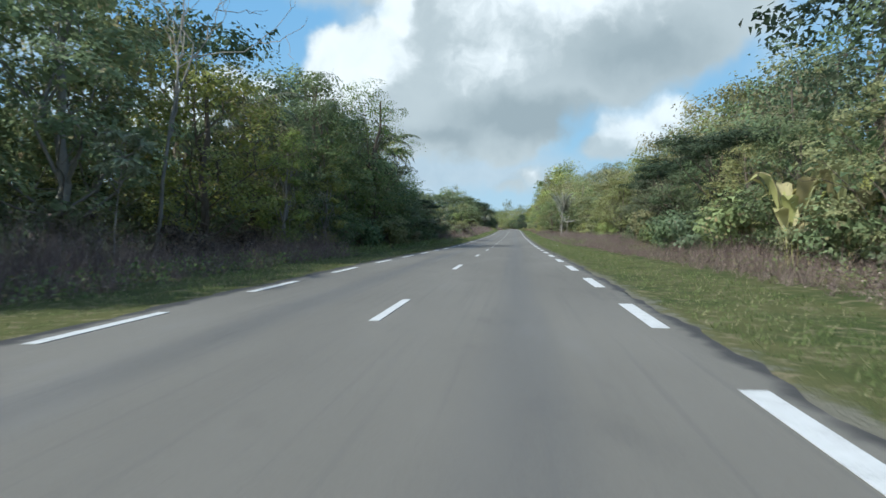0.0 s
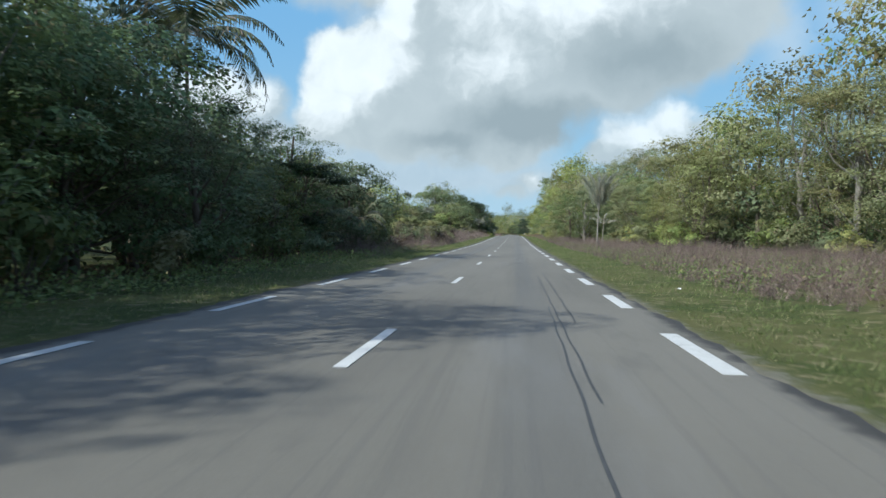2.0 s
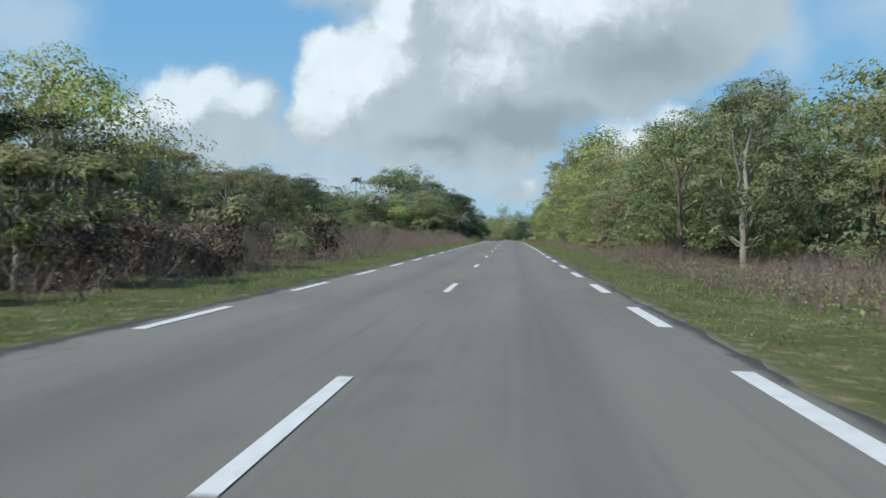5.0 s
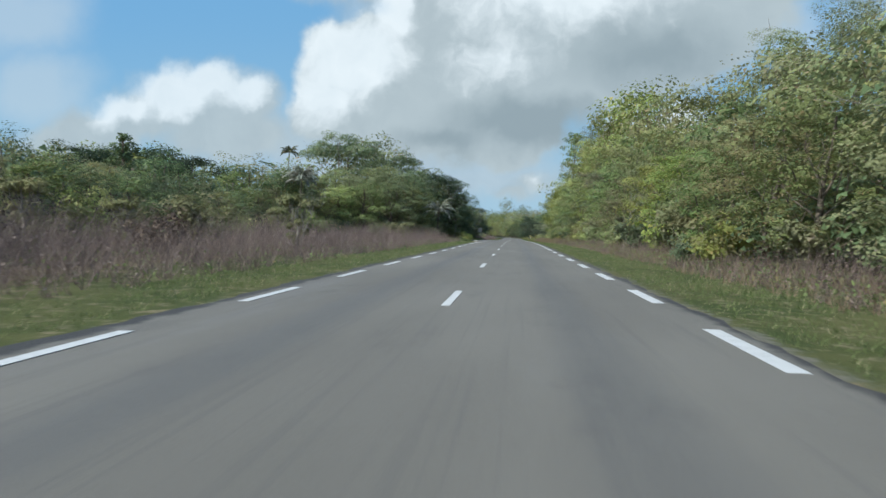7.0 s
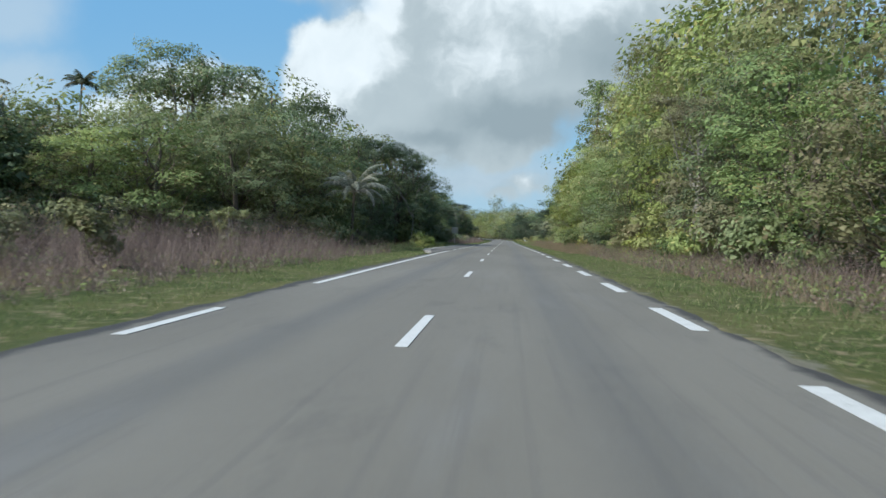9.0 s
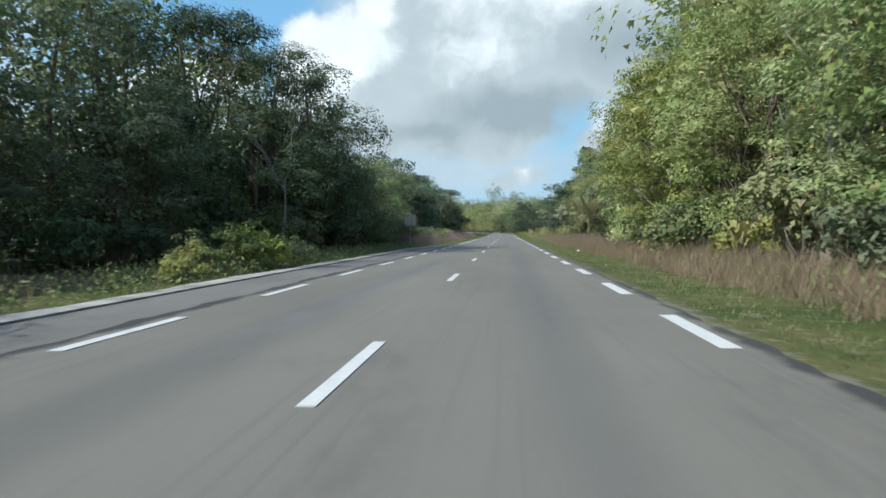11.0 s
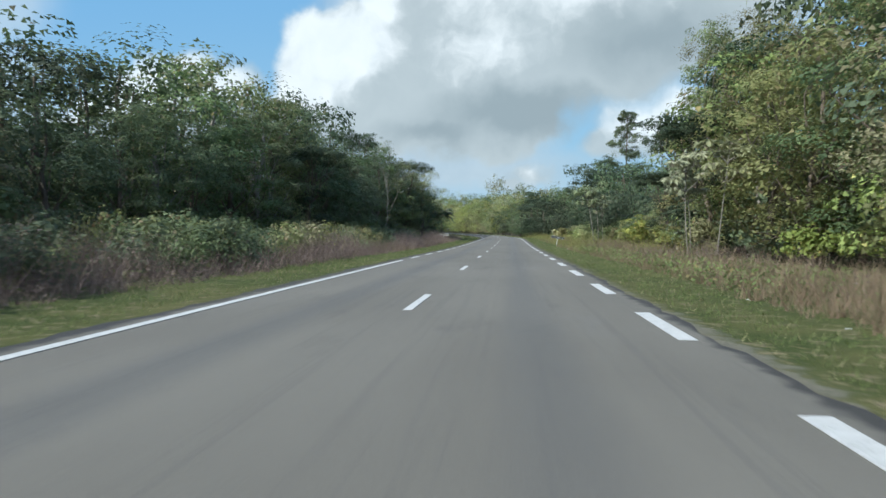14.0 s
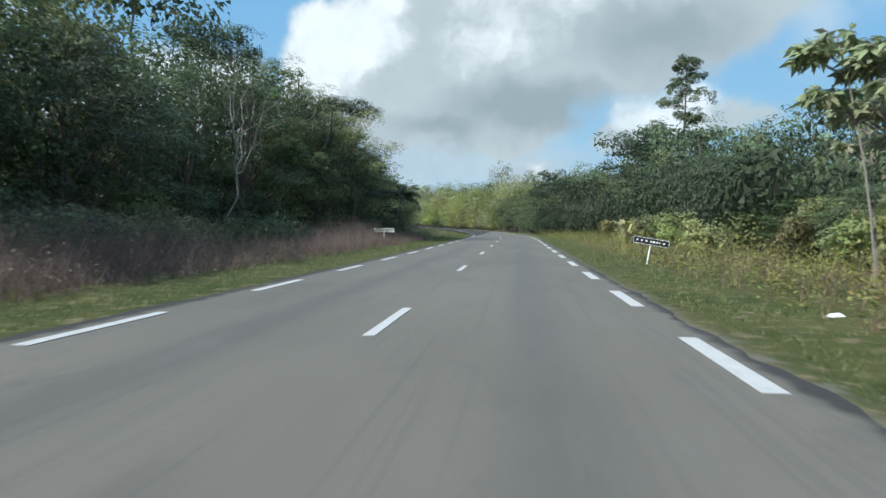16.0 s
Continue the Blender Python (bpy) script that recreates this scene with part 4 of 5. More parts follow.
def bare_tree(seed, h, lab):
    """A dead tree: forking pale limbs without leaves."""
    r = np.random.default_rng(seed)
    wood = []

    def grow(a, d, ln, rad, depth):
        b = a + d * ln
        wood.append(tube(limb_path(r, a, b, 0.04), np.linspace(rad, rad * 0.62, 5), 6))
        if depth:
            for _ in range(3 if depth > 2 else 2):
                nd = unit(d + r.normal(0, 0.5, 3) + np.array([0, 0, 0.12]))
                grow(b, nd, ln * r.uniform(0.55, 0.8), rad * 0.58, depth - 1)

    grow(np.array([0, 0, -0.2]), unit(np.array([0.12, 0.05, 1.0])), h * 0.42, 0.0085 * h, 4)
    root = new("dead_tree")
    v, f = join(wood)
    part("trunk", mesh_of("trunk", v, f, MAT_PALE, True), root)
    return tagged(root, lab, "tree")


put(bare_tree(71, 12.0, "bare pale dead tree before dark forest"), -12.2, 27.5)
put(bare_tree(72, 10.5, "bare reddish-grey dead tree in the forest edge"), -15.2, 485.0)
put(bare_tree(73, 8.0, "leafless tree with grey branches"), 13.0, 214)
put(bare_tree(76, 9.5, "bare pale branches before dark forest"), -11.4, 344)
put(bare_tree(74, 3.2, "small bare crooked tree in dry scrub"), -9.6, 229)
put(bare_tree(75, 5.5, "thin bare sapling at the forest edge"), 10.2, 256)


def cecropia(seed, h, lab):
    """A thin pale stem with few arms, each ending in a tuft of large lobed leaves."""
    r = np.random.default_rng(seed)
    wood, lv = [], []
    tp = np.stack([0.1 * h * np.linspace(0, 1, 7) ** 2, 0.02 * h * np.sin(np.linspace(0, 3, 7)), np.linspace(-0.2, h, 7)], 1)
    wood.append(tube(tp, np.linspace(0.045, 0.028, 7), 7))
    tips = [tp[-1]]
    for i in range(7):
        a = i * 2.2 + r.uniform(-0.3, 0.3)
        s = tp[4 if i % 2 else 5]
        e = s + np.array([math.cos(a), math.sin(a), 0.9]) * h * r.uniform(0.1, 0.2)
        wood.append(tube(limb_path(r, s, e), np.linspace(0.045, 0.025, 5), 5))
        tips.append(e)
    for t in tips:
        for j in range(9):
            a = j * 2.4 + r.uniform(-0.3, 0.3)
            d = np.array([math.cos(a), math.sin(a), r.uniform(-0.25, 0.5)])
            c = t + d * 0.4
            wood.append(tube([t, t + d * 0.2 + [0, 0, 0.05], c], [0.012, 0.01, 0.008], 4))
            fan = np.stack([np.array([math.cos(a + q), math.sin(a + q), -0.35]) for q in np.linspace(-2.2, 2.2, 8)])
            lv.append(leaves(r, np.repeat(c[None], 8, 0), fan, 0.55, 0.2, 0.35, 1.2))
    root = new("cecropia_tree")
    v, f = join(wood)
    part("trunk", mesh_of("trunk", v, f, MAT_PALE, True), root)
    v, f = join(lv)
    part("crown", mesh_of("crown", v, f, L["silver"]), root)
    return tagged(root, lab, "tree")


CEC = cecropia(81, 8.0, "slim pale-stemmed tree with large lobed leaves")
for x, y, s, t in ((9.75, 461.0, 0.74, 2.9), (10.15, 461.4, 0.68, 3.3), (10.9, 463.5, 0.6, 2.4), (-9.5, 20, 0.5, 0.5), (10.4, 425.5, 0.66, 1.0), (10.9, 427.4, 0.58, 4.0), (11.2, 423.6, 0.7, 5.2)):
    place(CEC, x, y, s, rng, "slim large-leaved trees", turn=t)


def tall_tree(seed, h, spread, leafmat, count, lab, lean=0.0):
    """An emergent: long stem, stacked separate tufts of leaves with sky between."""
    r = np.random.default_rng(seed)
    tp = np.stack([lean * np.linspace(0, 1, 8) ** 1.5, 0.02 * h * np.sin(np.linspace(0, 4, 8)), np.linspace(-0.3, h * 0.95, 8)], 1)
    wood, lobes = [tube(tp, np.linspace(0.32, 0.08, 8), 8)], []
    for i in range(13):
        u = 0.42 + 0.56 * i / 12
        a = i * 2.3
        rr = spread * (1.15 - u) * r.uniform(0.6, 1.5)
        s = np.array([np.interp(u, np.linspace(0, 1, 8), tp[:, k]) for k in range(3)])
        e = s + np.array([math.cos(a) * rr, math.sin(a) * rr, 0.15 * rr])
        wood.append(tube(limb_path(r, s, e), np.linspace(0.1, 0.03, 5), 5))
        lobes.append((*e, r.uniform(0.75, 1.2) * spread * 0.33, 0.7))
    lobes.append((*tp[-1], spread * 0.33, 0.6))
    root = new("tree")
    v, f = join(wood)
    part("trunk", mesh_of("trunk", v, f, MAT_BARK, True), root)
    v, f = lobes_crown(r, lobes, count * 2, 0.3, 0.19)
    part("crown", mesh_of("crown", v, f, leafmat), root)
    return tagged(root, lab, "tree")


put(tall_tree(91, 31.5, 6.0, L["dark"], 9000, "tall dark emergent tree with separate leaf tufts"), 30.5, 577)
put(tall_tree(109, 9.6, 1.6, L["dark"], 700, "narrow dark spire-like tree above the scrub"), -35, 258)
put(tall_tree(92, 23.5, 4.5, L["mid"], 2600, "tall leaning tree standing over the forest edge", 1.0), 12.8, 354)
put(tall_tree(93, 13.5, 4.5, L["mid"], 1800, "open-crowned tree with sky between its branches"), -14.5, 57)
put(make_tree(94, 16.5, 6.0, 0.3, L["mid"], 14000, (0.26, 0.18), MAT_PALE, "umbrella", "broad umbrella-crowned forest tree"), -27, 311)
put(make_tree(95, 15, 5.0, 0.3, L["dark"], 8000, (0.22, 0.14), MAT_BARK, "umbrella", "dark broad-crowned forest tree"), -21, 322)
put(make_tree(96, 12.5, 4.2, 0.35, L["light"], 5500, (0.22, 0.14), MAT_PALE, "umbrella", "open tree with pale limbs above brown scrub"), -29, 158.5)
put(make_tree(97, 9.4, 3.7, 0.12, L["light"], 6000, (0.2, 0.13), MAT_PALE, "round", "light green leafy tree above brown scrub"), -18.8, 168)


for x, y, h, k in ((-18.6, 204, 6.6, 1), (-20.5, 208, 6.9, 7), (-17.8, 211, 5.6, 1), (-21.5, 200, 7.6, 4), (-15.2, 131, 6.0, 4), (-17.5, 137, 6.8, 2), (-20, 143, 7.0, 7), (-16.5, 149, 5.6, 4), (-21, 157, 7.6, 2)):
    place(FRONT[k], x, y, h / 10, rng, "forest edge beyond the far lane", wide=0.55 + 0.06 * h)
for x, y, h in ((-9.8, 36.5, 6.4), (-10.4, 39.5, 7.0), (-9.6, 44, 5.4)):
    place(FRONT[3], x, y, h / 10, rng, "forest edge beyond the far lane", wide=0.62)
for x, y, h in ((10.8, 178, 8.6), (12.5, 173, 9.4), (18.5, 448, 19), (22, 452, 20), (16.5, 443, 17), (24, 458, 18), (16.8, 352, 25), (14, 357, 15.5), (16, 340, 21), (22, 347, 29), (19, 336, 26), (27, 240, 21), (31, 233, 22.5), (34, 243, 24), (26, 251, 20.5), (29, 222, 20), (24, 259, 20.5)):
    if h > 17.5:
        place(TOWER[int(y) % 2], x, y, h / 24, rng, "forest edge beyond the near lane", wide=0.8 if y > 300 else 0.95)
    else:
        place((TALL if h > 10 else FRONT)[[4, 0, 5][int(y) % 3]], x, y, h / (15 if h > 10 else 10), rng, "forest edge beyond the near lane", wide=1.0)
for x, y, h in ((16, 458, 7.6), (17.5, 463, 7.2)):
    place(FRONT[7], x, y, h / 10, rng, "forest edge beyond the near lane", wide=0.85)
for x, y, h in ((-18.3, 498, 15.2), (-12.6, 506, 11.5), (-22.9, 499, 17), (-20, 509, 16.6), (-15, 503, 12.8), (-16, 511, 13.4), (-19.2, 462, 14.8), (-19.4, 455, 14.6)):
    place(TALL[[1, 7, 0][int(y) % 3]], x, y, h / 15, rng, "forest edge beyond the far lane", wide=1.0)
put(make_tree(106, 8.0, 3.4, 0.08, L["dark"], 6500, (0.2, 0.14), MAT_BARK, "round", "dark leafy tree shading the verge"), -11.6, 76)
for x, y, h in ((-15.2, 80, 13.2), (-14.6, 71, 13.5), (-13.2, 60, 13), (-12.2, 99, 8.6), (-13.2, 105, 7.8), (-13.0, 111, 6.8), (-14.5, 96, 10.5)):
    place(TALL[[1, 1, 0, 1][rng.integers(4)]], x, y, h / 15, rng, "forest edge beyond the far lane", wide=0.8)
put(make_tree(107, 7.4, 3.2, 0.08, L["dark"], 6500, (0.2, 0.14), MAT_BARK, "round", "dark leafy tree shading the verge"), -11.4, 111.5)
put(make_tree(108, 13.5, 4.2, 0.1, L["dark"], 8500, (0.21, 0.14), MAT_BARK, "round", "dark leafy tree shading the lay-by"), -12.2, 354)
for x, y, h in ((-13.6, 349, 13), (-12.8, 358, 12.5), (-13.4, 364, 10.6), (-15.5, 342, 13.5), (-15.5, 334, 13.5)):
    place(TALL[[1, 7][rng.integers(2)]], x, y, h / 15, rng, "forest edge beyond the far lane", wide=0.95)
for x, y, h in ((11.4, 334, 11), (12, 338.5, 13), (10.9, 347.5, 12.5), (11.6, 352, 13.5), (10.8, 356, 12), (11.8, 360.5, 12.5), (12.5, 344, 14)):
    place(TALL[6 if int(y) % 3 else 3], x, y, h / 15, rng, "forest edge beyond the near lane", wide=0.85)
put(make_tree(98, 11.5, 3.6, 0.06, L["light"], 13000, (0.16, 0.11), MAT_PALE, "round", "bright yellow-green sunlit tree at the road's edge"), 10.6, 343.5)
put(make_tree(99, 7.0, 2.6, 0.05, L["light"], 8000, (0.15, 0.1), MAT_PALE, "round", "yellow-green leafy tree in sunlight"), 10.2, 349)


def broad_leaf_plant(seed, lab):
    """A clump of long paddle-shaped leaves on stalks."""
    r = np.random.default_rng(seed)
    root = new("wild_plantain")
    for i in range(13):
        a, h = i * 2.4, r.uniform(1.3, 3.0)
        d = np.array([math.cos(a), math.sin(a), 0])
        b = d * r.uniform(0.05, 0.35)
        t = np.linspace(0, 1, 7)
        rib = b + np.outer(t ** 1.6, d) * h * 0.42 + np.outer(np.sin(t * 1.9) / 0.95, [0, 0, h])
        half = 0.24 * np.sin(np.pi * np.clip((t - 0.38) / 0.62, 0, 1) ** 0.8) + 0.012
        sd = np.array([-d[1], d[0], 0])
        v = np.concatenate([rib + np.outer(half, sd) + np.outer(half, [0, 0, 0.35]), rib, rib - np.outer(half, sd) + np.outer(half, [0, 0, 0.35])])
        k = np.arange(6)
        f = np.concatenate([np.stack([k, k + 1, k + 8, k + 7], 1), np.stack([k + 7, k + 8, k + 15, k + 14], 1)])
        part("leaf", mesh_of("leaf", v, f, L["plantain"], True), root)
    return tagged(root, lab, "plant")


PLANTAIN = broad_leaf_plant(101, "yellow-green plantain-like plant with long broad leaves")
for x, y, s in ((-7.6, 331, 0.75), (-7.9, 329.3, 0.7), (-7.2, 333.4, 0.5), (-8.3, 326, 0.6), (-7.4, 323, 0.45), (-7.8, 337, 0.5)):
    place(BUSHES[3], x, y, s, rng, "bushes beyond the far lane")
for x, y, s in ((11.4, 26.5, 1.1), (12.4, 28.5, 1.0), (12.6, 25.2, 1.15), (9.6, 331, 0.55), (9.7, 360, 0.55), (-16, 292, 0.8), (7.2, 483, 0.6), (7.6, 484, 0.5)):
    place(PLANTAIN, x, y, s, rng, "broad-leaved plants")


# ---- grass and scrub ----
def blades(rng, x, y, z, n, height, lean, width):
    """n thin blades from each foot: one pointed triangle each."""
    m = len(x) * n
    fx, fy, fz = (np.repeat(a, n) for a in (x, y, z))
    a = rng.uniform(0, 2 * np.pi, m)
    h = np.repeat(height, n) * rng.uniform(0.5, 1.15, m)
    l = lean * h * rng.uniform(0.2, 1.0, m)
    foot = np.stack([fx + rng.normal(0, 0.05, m), fy + rng.normal(0, 0.05, m), fz], 1)
    d = np.stack([np.cos(a), np.sin(a), np.zeros(m)], 1)
    s = np.stack([-np.sin(a + 0.7), np.cos(a + 0.7), np.zeros(m)], 1) * (width * rng.uniform(0.6, 1.3, m))[:, None]
    tip = foot + d * l[:, None] + np.outer(h, [0, 0, 1])
    v = np.stack([foot - s, foot + s, tip], 1).reshape(-1, 3)
    return v, np.arange(m * 3).reshape(-1, 3)


def sow(rng, n, ya, yb, fa, fb):
    """Feet in a strip between the offsets fa(y) and fb(y)."""
    y = rng.uniform(ya, yb, n)
    x = fa(y) + (fb(y) - fa(y)) * rng.random(n)
    p = on_road(y, x)
    return p[:, 0], p[:, 1], p[:, 2] - 0.13, y


def stuff(name, pieces, mat, lab, cat):
    v, f = join(pieces)
    return tagged(new(name, mesh_of(name, v, f, mat)), lab, cat, kind="stuff")


g = np.random.default_rng(77)
const = lambda c: (lambda y: np.full_like(y, c))
bay_out = lambda y: np.minimum(np.interp(y, [296, 312, 358, 376], [-4.4, -5.85, -5.85, -4.4]), -4.4)
near_edge = lambda y: np.asarray(edge(1, y)) + 1.0
turf = []
for fa, fb in ((bay_out, const(-6.9)), (const(4.45), const(7.6))):
    for ya, yb, n, sz in ((2, 470, 38000, 0.1), (470, 640, 4500, 0.2)):
        x, y, z, s = sow(g, n, ya, yb, fa, fb)
        tall = 0.6 + 0.8 * g.random(len(x)) * (1 + 0.8 * np.sin(s * 0.35 + x) * np.sin(s * 0.11))
        turf.append(blades(g, x, y, z, 3, sz * tall, 1.2, 0.0085))
stuff("verge_grass", turf, MAT_GRASS, "short green verge grass with dry blades", "grass")
scrub = []
for ya, yb, n, fa, fb in ((-2, 40, 1900, const(-6.6), const(-13)), (100, 124, 700, const(-6.8), const(-12)), (122, 300, 9000, const(-6.6), const(-20)), (372, 512, 4600, const(-6.5), const(-10.6)),
                          (8, 72, 2000, const(8.2), const(13.0)), (72, 128, 3600, const(7.2), near_edge), (128, 186, 2600, const(7.2), near_edge), (358, 404, 1800, const(8.5), near_edge), (176, 310, 2400, const(7.4), const(11.5)), (310, 455, 1500, const(7.8), const(10.6))):
    x, y, z, s = sow(g, n, ya, yb, fa, fb)
    clump = 0.55 + 0.75 * np.clip(0.5 + 0.5 * np.sin(s * 0.21 + 1.3 * np.sin(x * 0.8)) + 0.3 * g.normal(0, 1, n), 0, 1.3)
    inn = np.abs(x - fa(y)) / 2.2 + 0.22 * g.normal(0, 1, n) * 0.6
    clump = clump * np.clip(0.35 + 0.65 * inn, 0.25, 1.0) * (1.65 if fa(y)[0] < 0 and yb < 310 else 1.4 if fa(y)[0] < 0 and ya > 310 else 1.05)
    scrub.append(blades(g, x, y, z, 9, clump, 0.9, 0.0055))
    q = 6
    d = unit(g.normal(0, 1, (n * q, 3)) + np.array([0, 0, 0.5]))
    foot = np.stack([np.repeat(x, q), np.repeat(y, q), np.repeat(z + 0.25 * clump, q)], 1) + d * np.repeat(clump, q)[:, None] * g.uniform(0.1, 0.75, (n * q, 1)) * np.array([0.75, 0.75, 1.0])
    scrub.append(small_leaves(g, foot, d, 0.085, 0.06))
stuff("dry_scrub", scrub, MAT_DRY, "tall dry purple-brown scrub grass", "scrub")
straw = []
for ya, yb, n, fa, fb in ((205, 310, 900, const(7.0), const(10.5)), (310, 405, 4400, const(6.4), const(9.8)), (405, 455, 1300, const(6.6), const(10)), (455, 520, 500, const(6.6), const(11)), (300, 372, 250, const(-7.5), const(-9.5)), (440, 512, 500, const(-6.3), const(-9))):
    x, y, z, s = sow(g, n, ya, yb, fa, fb)
    straw.append(blades(g, x, y, z, 9, (0.35 + 0.65 * g.random(n)) * np.clip(0.4 + np.abs(x - fa(y)) / 2.5, 0.4, 1.15), 0.8, 0.009))
stuff("straw_grass", straw, MAT_STRAW, "tall straw-coloured grass along the verge", "grass")
weeds = []
for ya, yb, n, fa, fb in ((2, 130, 2600, const(-6.6), const(-10.5)), (300, 376, 1500, const(-6.6), const(-10.5)), (376, 560, 2000, const(-8.5), const(-13.5)), (4, 76, 700, const(9.8), const(12.5)), (76, 128, 2600, const(7.6), near_edge), (128, 186, 1500, const(8), near_edge), (180, 310, 1800, const(8), const(11.5)), (310, 405, 1300, const(7.6), const(11.0)), (405, 452, 1800, const(6.9), const(11.0)), (120, 296, 1600, const(-6.8), const(-22))):
    x, y, z, s = sow(g, n, ya, yb, fa, fb)
    c = np.stack([x, y, z], 1)
    k = 8
    d = unit(g.normal(0, 1, (n * k, 3)) * np.array([1, 1, 0.6]) + np.array([0, 0, 0.7]))
    p = np.repeat(c, k, 0) + d * g.uniform(0.1, 0.55, (n * k, 1))
    weeds.append(leaves(g, p, d, 0.13, 0.07))
def low_weeds(n, ya, yb, fa, fb, k, size, high=1.0):
    x, y, z, s = sow(g, n, ya, yb, fa, fb)
    d = unit(g.normal(0, 1, (n * k, 3)) * np.array([1, 1, 0.6]) + np.array([0, 0, 0.7]))
    tuft = np.repeat(0.5 + 0.5 * np.sin(s * 0.9 + 2 * np.sin(x)), k)[:, None]
    p = np.repeat(np.stack([x, y, z], 1), k, 0) + d * g.uniform(0.1, 0.5, (n * k, 1)) * (0.6 + 1.1 * tuft) * np.array([1, 1, high])
    return leaves(g, p, d, size, size * 0.5)


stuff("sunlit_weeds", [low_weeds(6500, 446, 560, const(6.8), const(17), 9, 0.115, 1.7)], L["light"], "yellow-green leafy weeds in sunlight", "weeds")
stuff("undergrowth", weeds, L["mid"], "low leafy undergrowth at the forest edge", "undergrowth")


# ---- signs, boards and the pylon ----
MAT_GALV = plain("galvanised_steel", (0.3, 0.3, 0.3), (0.42, 0.42, 0.41), 0.5, 0.6, 9)
MAT_ALU = plain("weathered_sign_back", (0.26, 0.245, 0.19), (0.36, 0.335, 0.265), 0.7, 0.0, 3)
MAT_BLACK, MAT_WHITE = plain("black_enamel", (0.012, 0.013, 0.016), (0.03, 0.03, 0.034), 0.45), plain("white_paint", (0.62, 0.62, 0.6), (0.8, 0.8, 0.78), 0.5)
MAT_LITTER = plain("crumpled_white_plastic", (0.7, 0.7, 0.68), (0.85, 0.85, 0.84), 0.5)


def box(w, d, h, at=(0, 0, 0), bev=0.006):
    bm = bmesh.new()
    bmesh.ops.create_cube(bm, size=1)
    bmesh.ops.scale(bm, vec=(w, d, h), verts=bm.verts)
    bmesh.ops.bevel(bm, geom=bm.edges[:], offset=min(bev, 0.3 * min(w, d, h)), segments=1, affect="EDGES")
    bmesh.ops.translate(bm, vec=at, verts=bm.verts)
    return bm


def bpart(name, bm, mat, parent, lab=""):
    me = bpy.data.meshes.new(name)
    bm.to_mesh(me)
    bm.free()
    me.materials.append(mat)
    return part(name, me, parent, lab)


def pole(h, r, at=(0, 0)):
    bm = bmesh.new()
    bmesh.ops.create_cone(bm, cap_ends=True, segments=14, radius1=r, radius2=r, depth=h)
    bmesh.ops.translate(bm, vec=(at[0], at[1], h / 2 - 0.3), verts=bm.verts)
    return bm


sign = new("road_sign")
bpart("post", pole(3.2, 0.035), MAT_GALV, sign)
panel = bpart("panel", box(1.0, 0.02, 1.0, (0, 0.06, 2.42), 0.01), MAT_ALU, sign, "bare grey-tan back of a square sign panel")
for z in (2.16, 2.68):
    bpart("rail", box(0.78, 0.03, 0.045, (0, 0.03, z)), MAT_GALV, sign)
    bpart("clamp", box(0.1, 0.09, 0.05, (0, -0.005, z)), MAT_GALV, sign)
tagged(sign, "square road sign seen from its bare back, on a galvanised post", "road sign")
put(sign, -7.15, 369.3, 3)


def name_board(lab, lettered):
    b = new("name_board")
    bpart("post", pole(1.22, 0.03), MAT_WHITE, b)
    bd = bpart("board", box(1.5, 0.025, 0.3, (0, -0.045, 0.93), 0.008), MAT_BLACK if lettered else MAT_ALU, b)
    for z in (0.8, 1.06):
        bpart("border", box(1.46, 0.004, 0.018, (0, -0.0605, z), 0.001), MAT_WHITE, bd)
    for x in (-0.721, 0.721):
        bpart("border", box(0.018, 0.004, 0.242, (x, -0.0605, 0.93), 0.001), MAT_WHITE, bd)
    r = random.Random(3)
    x = -0.6
    while x < 0.55:
        wd = r.uniform(0.05, 0.11)
        bpart("text_bar", box(wd, 0.004, 0.075, (x + wd / 2, -0.0605, 0.93), 0.001), MAT_WHITE, bd)
        x += wd + r.choice((0.035, 0.035, 0.12))
    return tagged(b, lab, "sign board")


put(name_board("small black board with white border and lettering, tilted, in tall grass", True), 6.9, 474.0, 4).rotation_euler.y = radians(9)
back = new("name_board")
bpart("post", pole(1.25, 0.035), MAT_WHITE, back)
bd = bpart("board", box(1.5, 0.025, 0.3, (0, 0.05, 0.98), 0.008), MAT_ALU, back)
for z in (0.85, 1.11):
    bpart("rim", box(1.5, 0.02, 0.03, (0, 0.03, z), 0.003), MAT_WHITE, bd)
for x in (-0.74, 0.74):
    bpart("rim", box(0.03, 0.02, 0.23, (x, 0.03, 0.98), 0.003), MAT_WHITE, bd)
tagged(back, "small name board seen from behind, on a white post", "sign board")
put(back, -8.4, 498.9, 0)


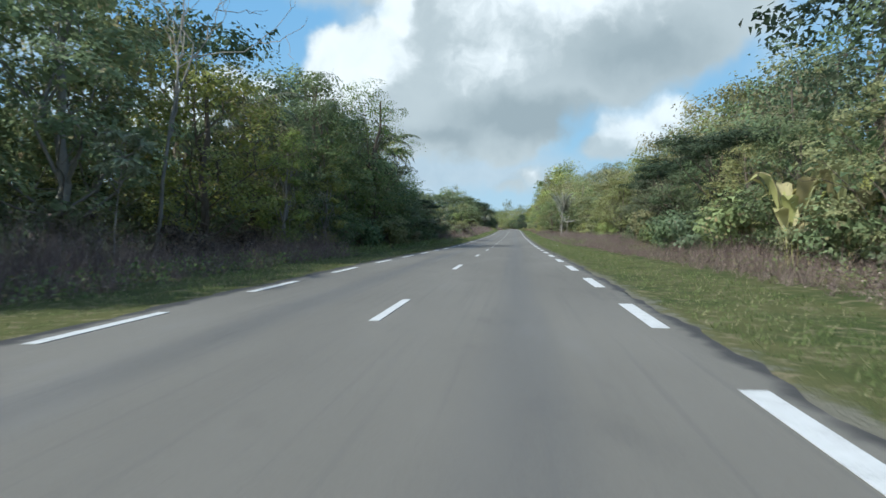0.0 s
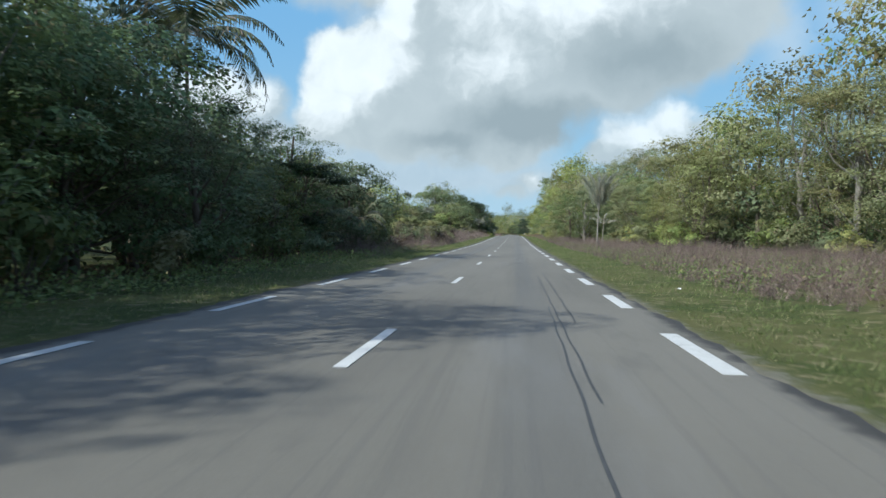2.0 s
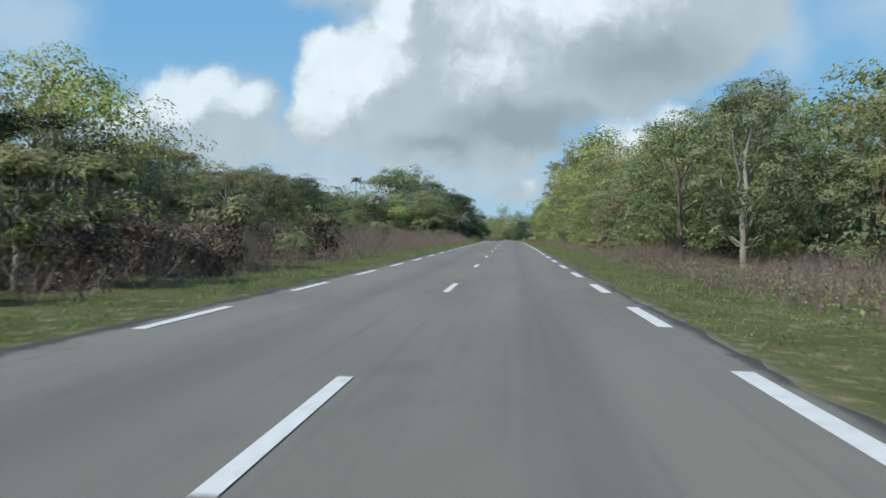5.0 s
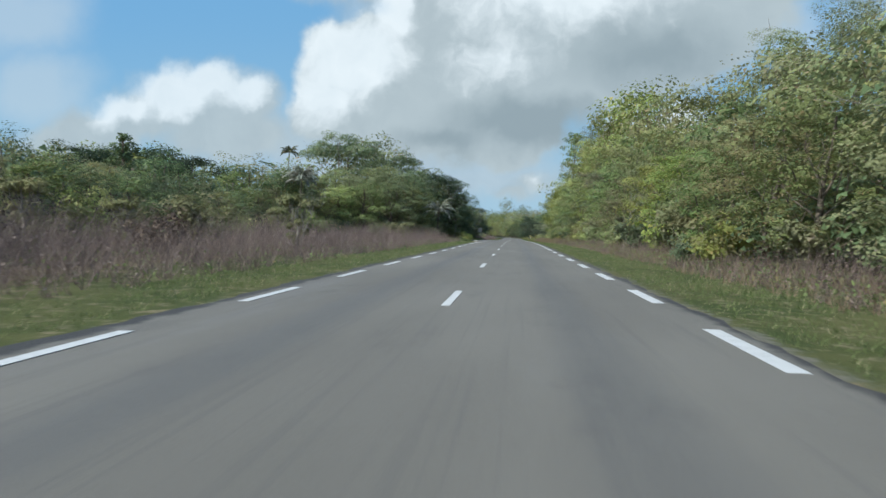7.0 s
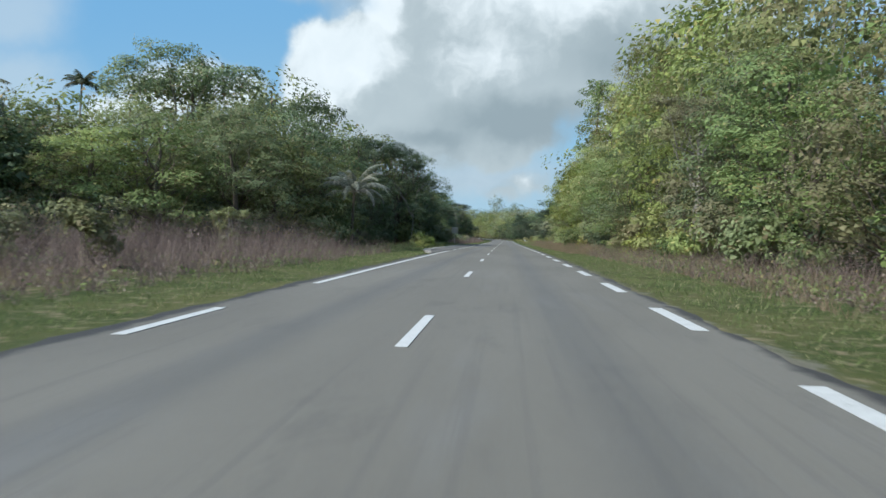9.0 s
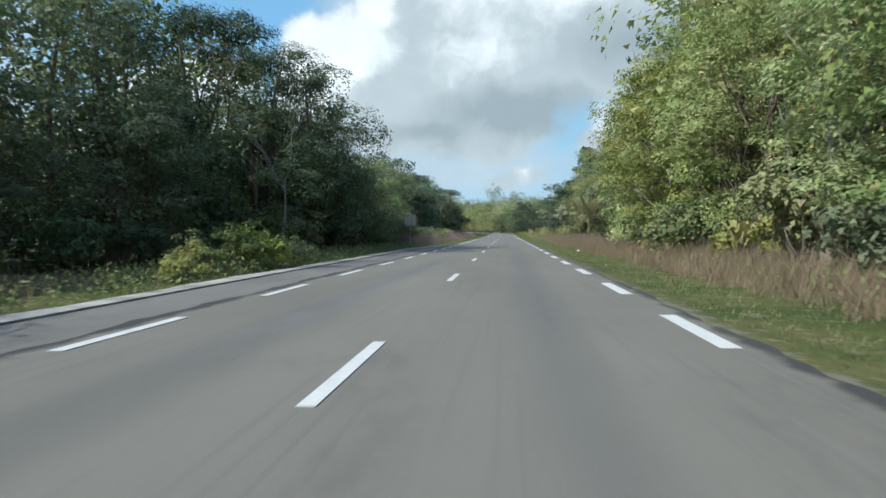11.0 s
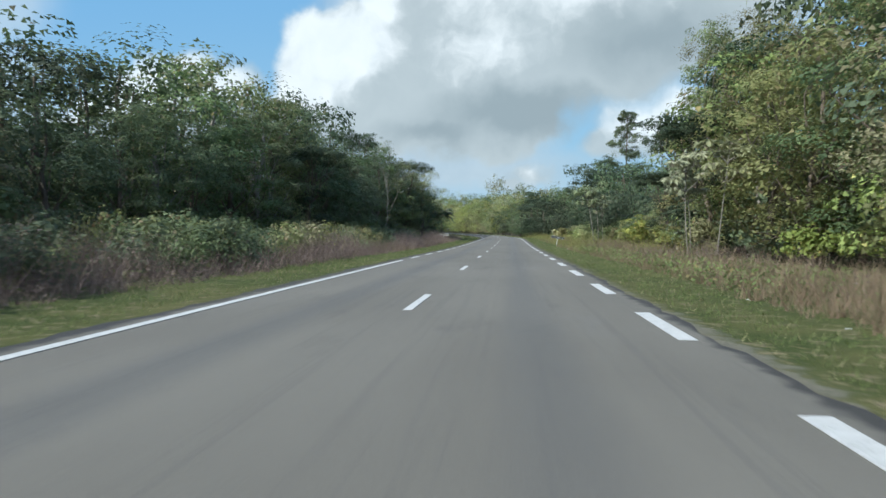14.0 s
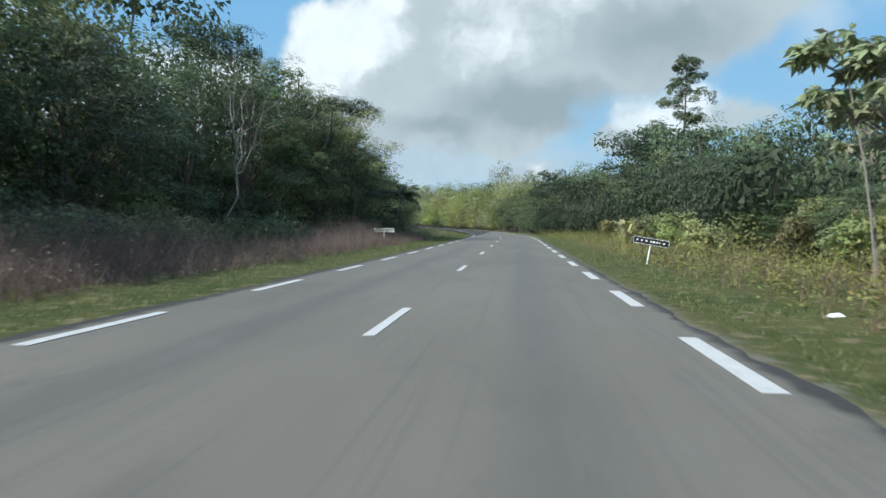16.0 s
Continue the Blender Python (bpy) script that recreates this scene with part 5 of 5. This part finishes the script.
def lattice(w0, w1, h, arms):
    """A lattice mast: four legs, rings and crossed braces, cross-arms."""
    p = []
    lv = np.linspace(0, 1, 13)
    cs = [np.array([[sx * (w0 + (w1 - w0) * u) / 2, sy * (w0 + (w1 - w0) * u) / 2, h * u] for u in lv]) for sx, sy in ((-1, -1), (1, -1), (1, 1), (-1, 1))]
    for c in cs:
        p.append(tube(c, np.full(13, 0.055), 4))
    for i in range(12):
        for a in range(4):
            b = (a + 1) % 4
            for q, r in ((cs[a][i], cs[b][i + 1]), (cs[b][i], cs[a][i + 1]), (cs[a][i], cs[b][i])):
                p.append(tube([q, (q + r) / 2, r], [0.026] * 3, 4))
    for z, l in arms:
        for y in (-0.3, 0.3):
            p.append(tube([(-l, 0, z), (0, y, z + 0.5), (l, 0, z)], [0.05, 0.08, 0.05], 4))
            p.append(tube([(-l, 0, z), (0, y, z - 0.2), (l, 0, z)], [0.05, 0.08, 0.05], 4))
    return join(p)


pylon = new("power_pylon")
v, f = lattice(2.4, 0.9, 27, ((22.8, 1.9), (24.8, 1.7), (26.7, 1.4)))
part("lattice", mesh_of("lattice", v, f, MAT_GALV), pylon)
put(tagged(pylon, "grey steel lattice power pylon above the trees", "pylon"), -75, 270, 20)


def scrap(seed, s):
    bm = bmesh.new()
    bmesh.ops.create_icosphere(bm, subdivisions=2, radius=s)
    r = random.Random(seed)
    for q in bm.verts:
        q.co *= r.uniform(0.6, 1.25)
        q.co.z = max(-0.02, q.co.z * 0.6)
    me = bpy.data.meshes.new("litter")
    bm.to_mesh(me)
    bm.free()
    me.materials.append(MAT_LITTER)
    return tagged(new("litter", me), "crumpled white plastic litter in the grass", "litter", "litter on the verge")


# the piece at y 355 stands in for a flat bit of pale concrete
for i, (x, y, s) in enumerate(((6.9, 456.2, 0.15), (6.3, 52, 0.07), (6.2, 76, 0.06), (5.9, 395, 0.08), (6.4, 399, 0.06), (-6.1, 333, 0.06), (5.3, 333, 0.05), (6.6, 404, 0.07), (6.3, 355, 0.11), (-6.4, 8, 0.05))):
    put(scrap(i, s), x, y, 40 * i)

# stems used only as patterns for the copies
for p in FRONT + TALL + TOWER + BUSHES + [SAPLING, CEC, PLANTAIN]:
    for o in (*p.children_recursive, p):
        bpy.data.objects.remove(o)
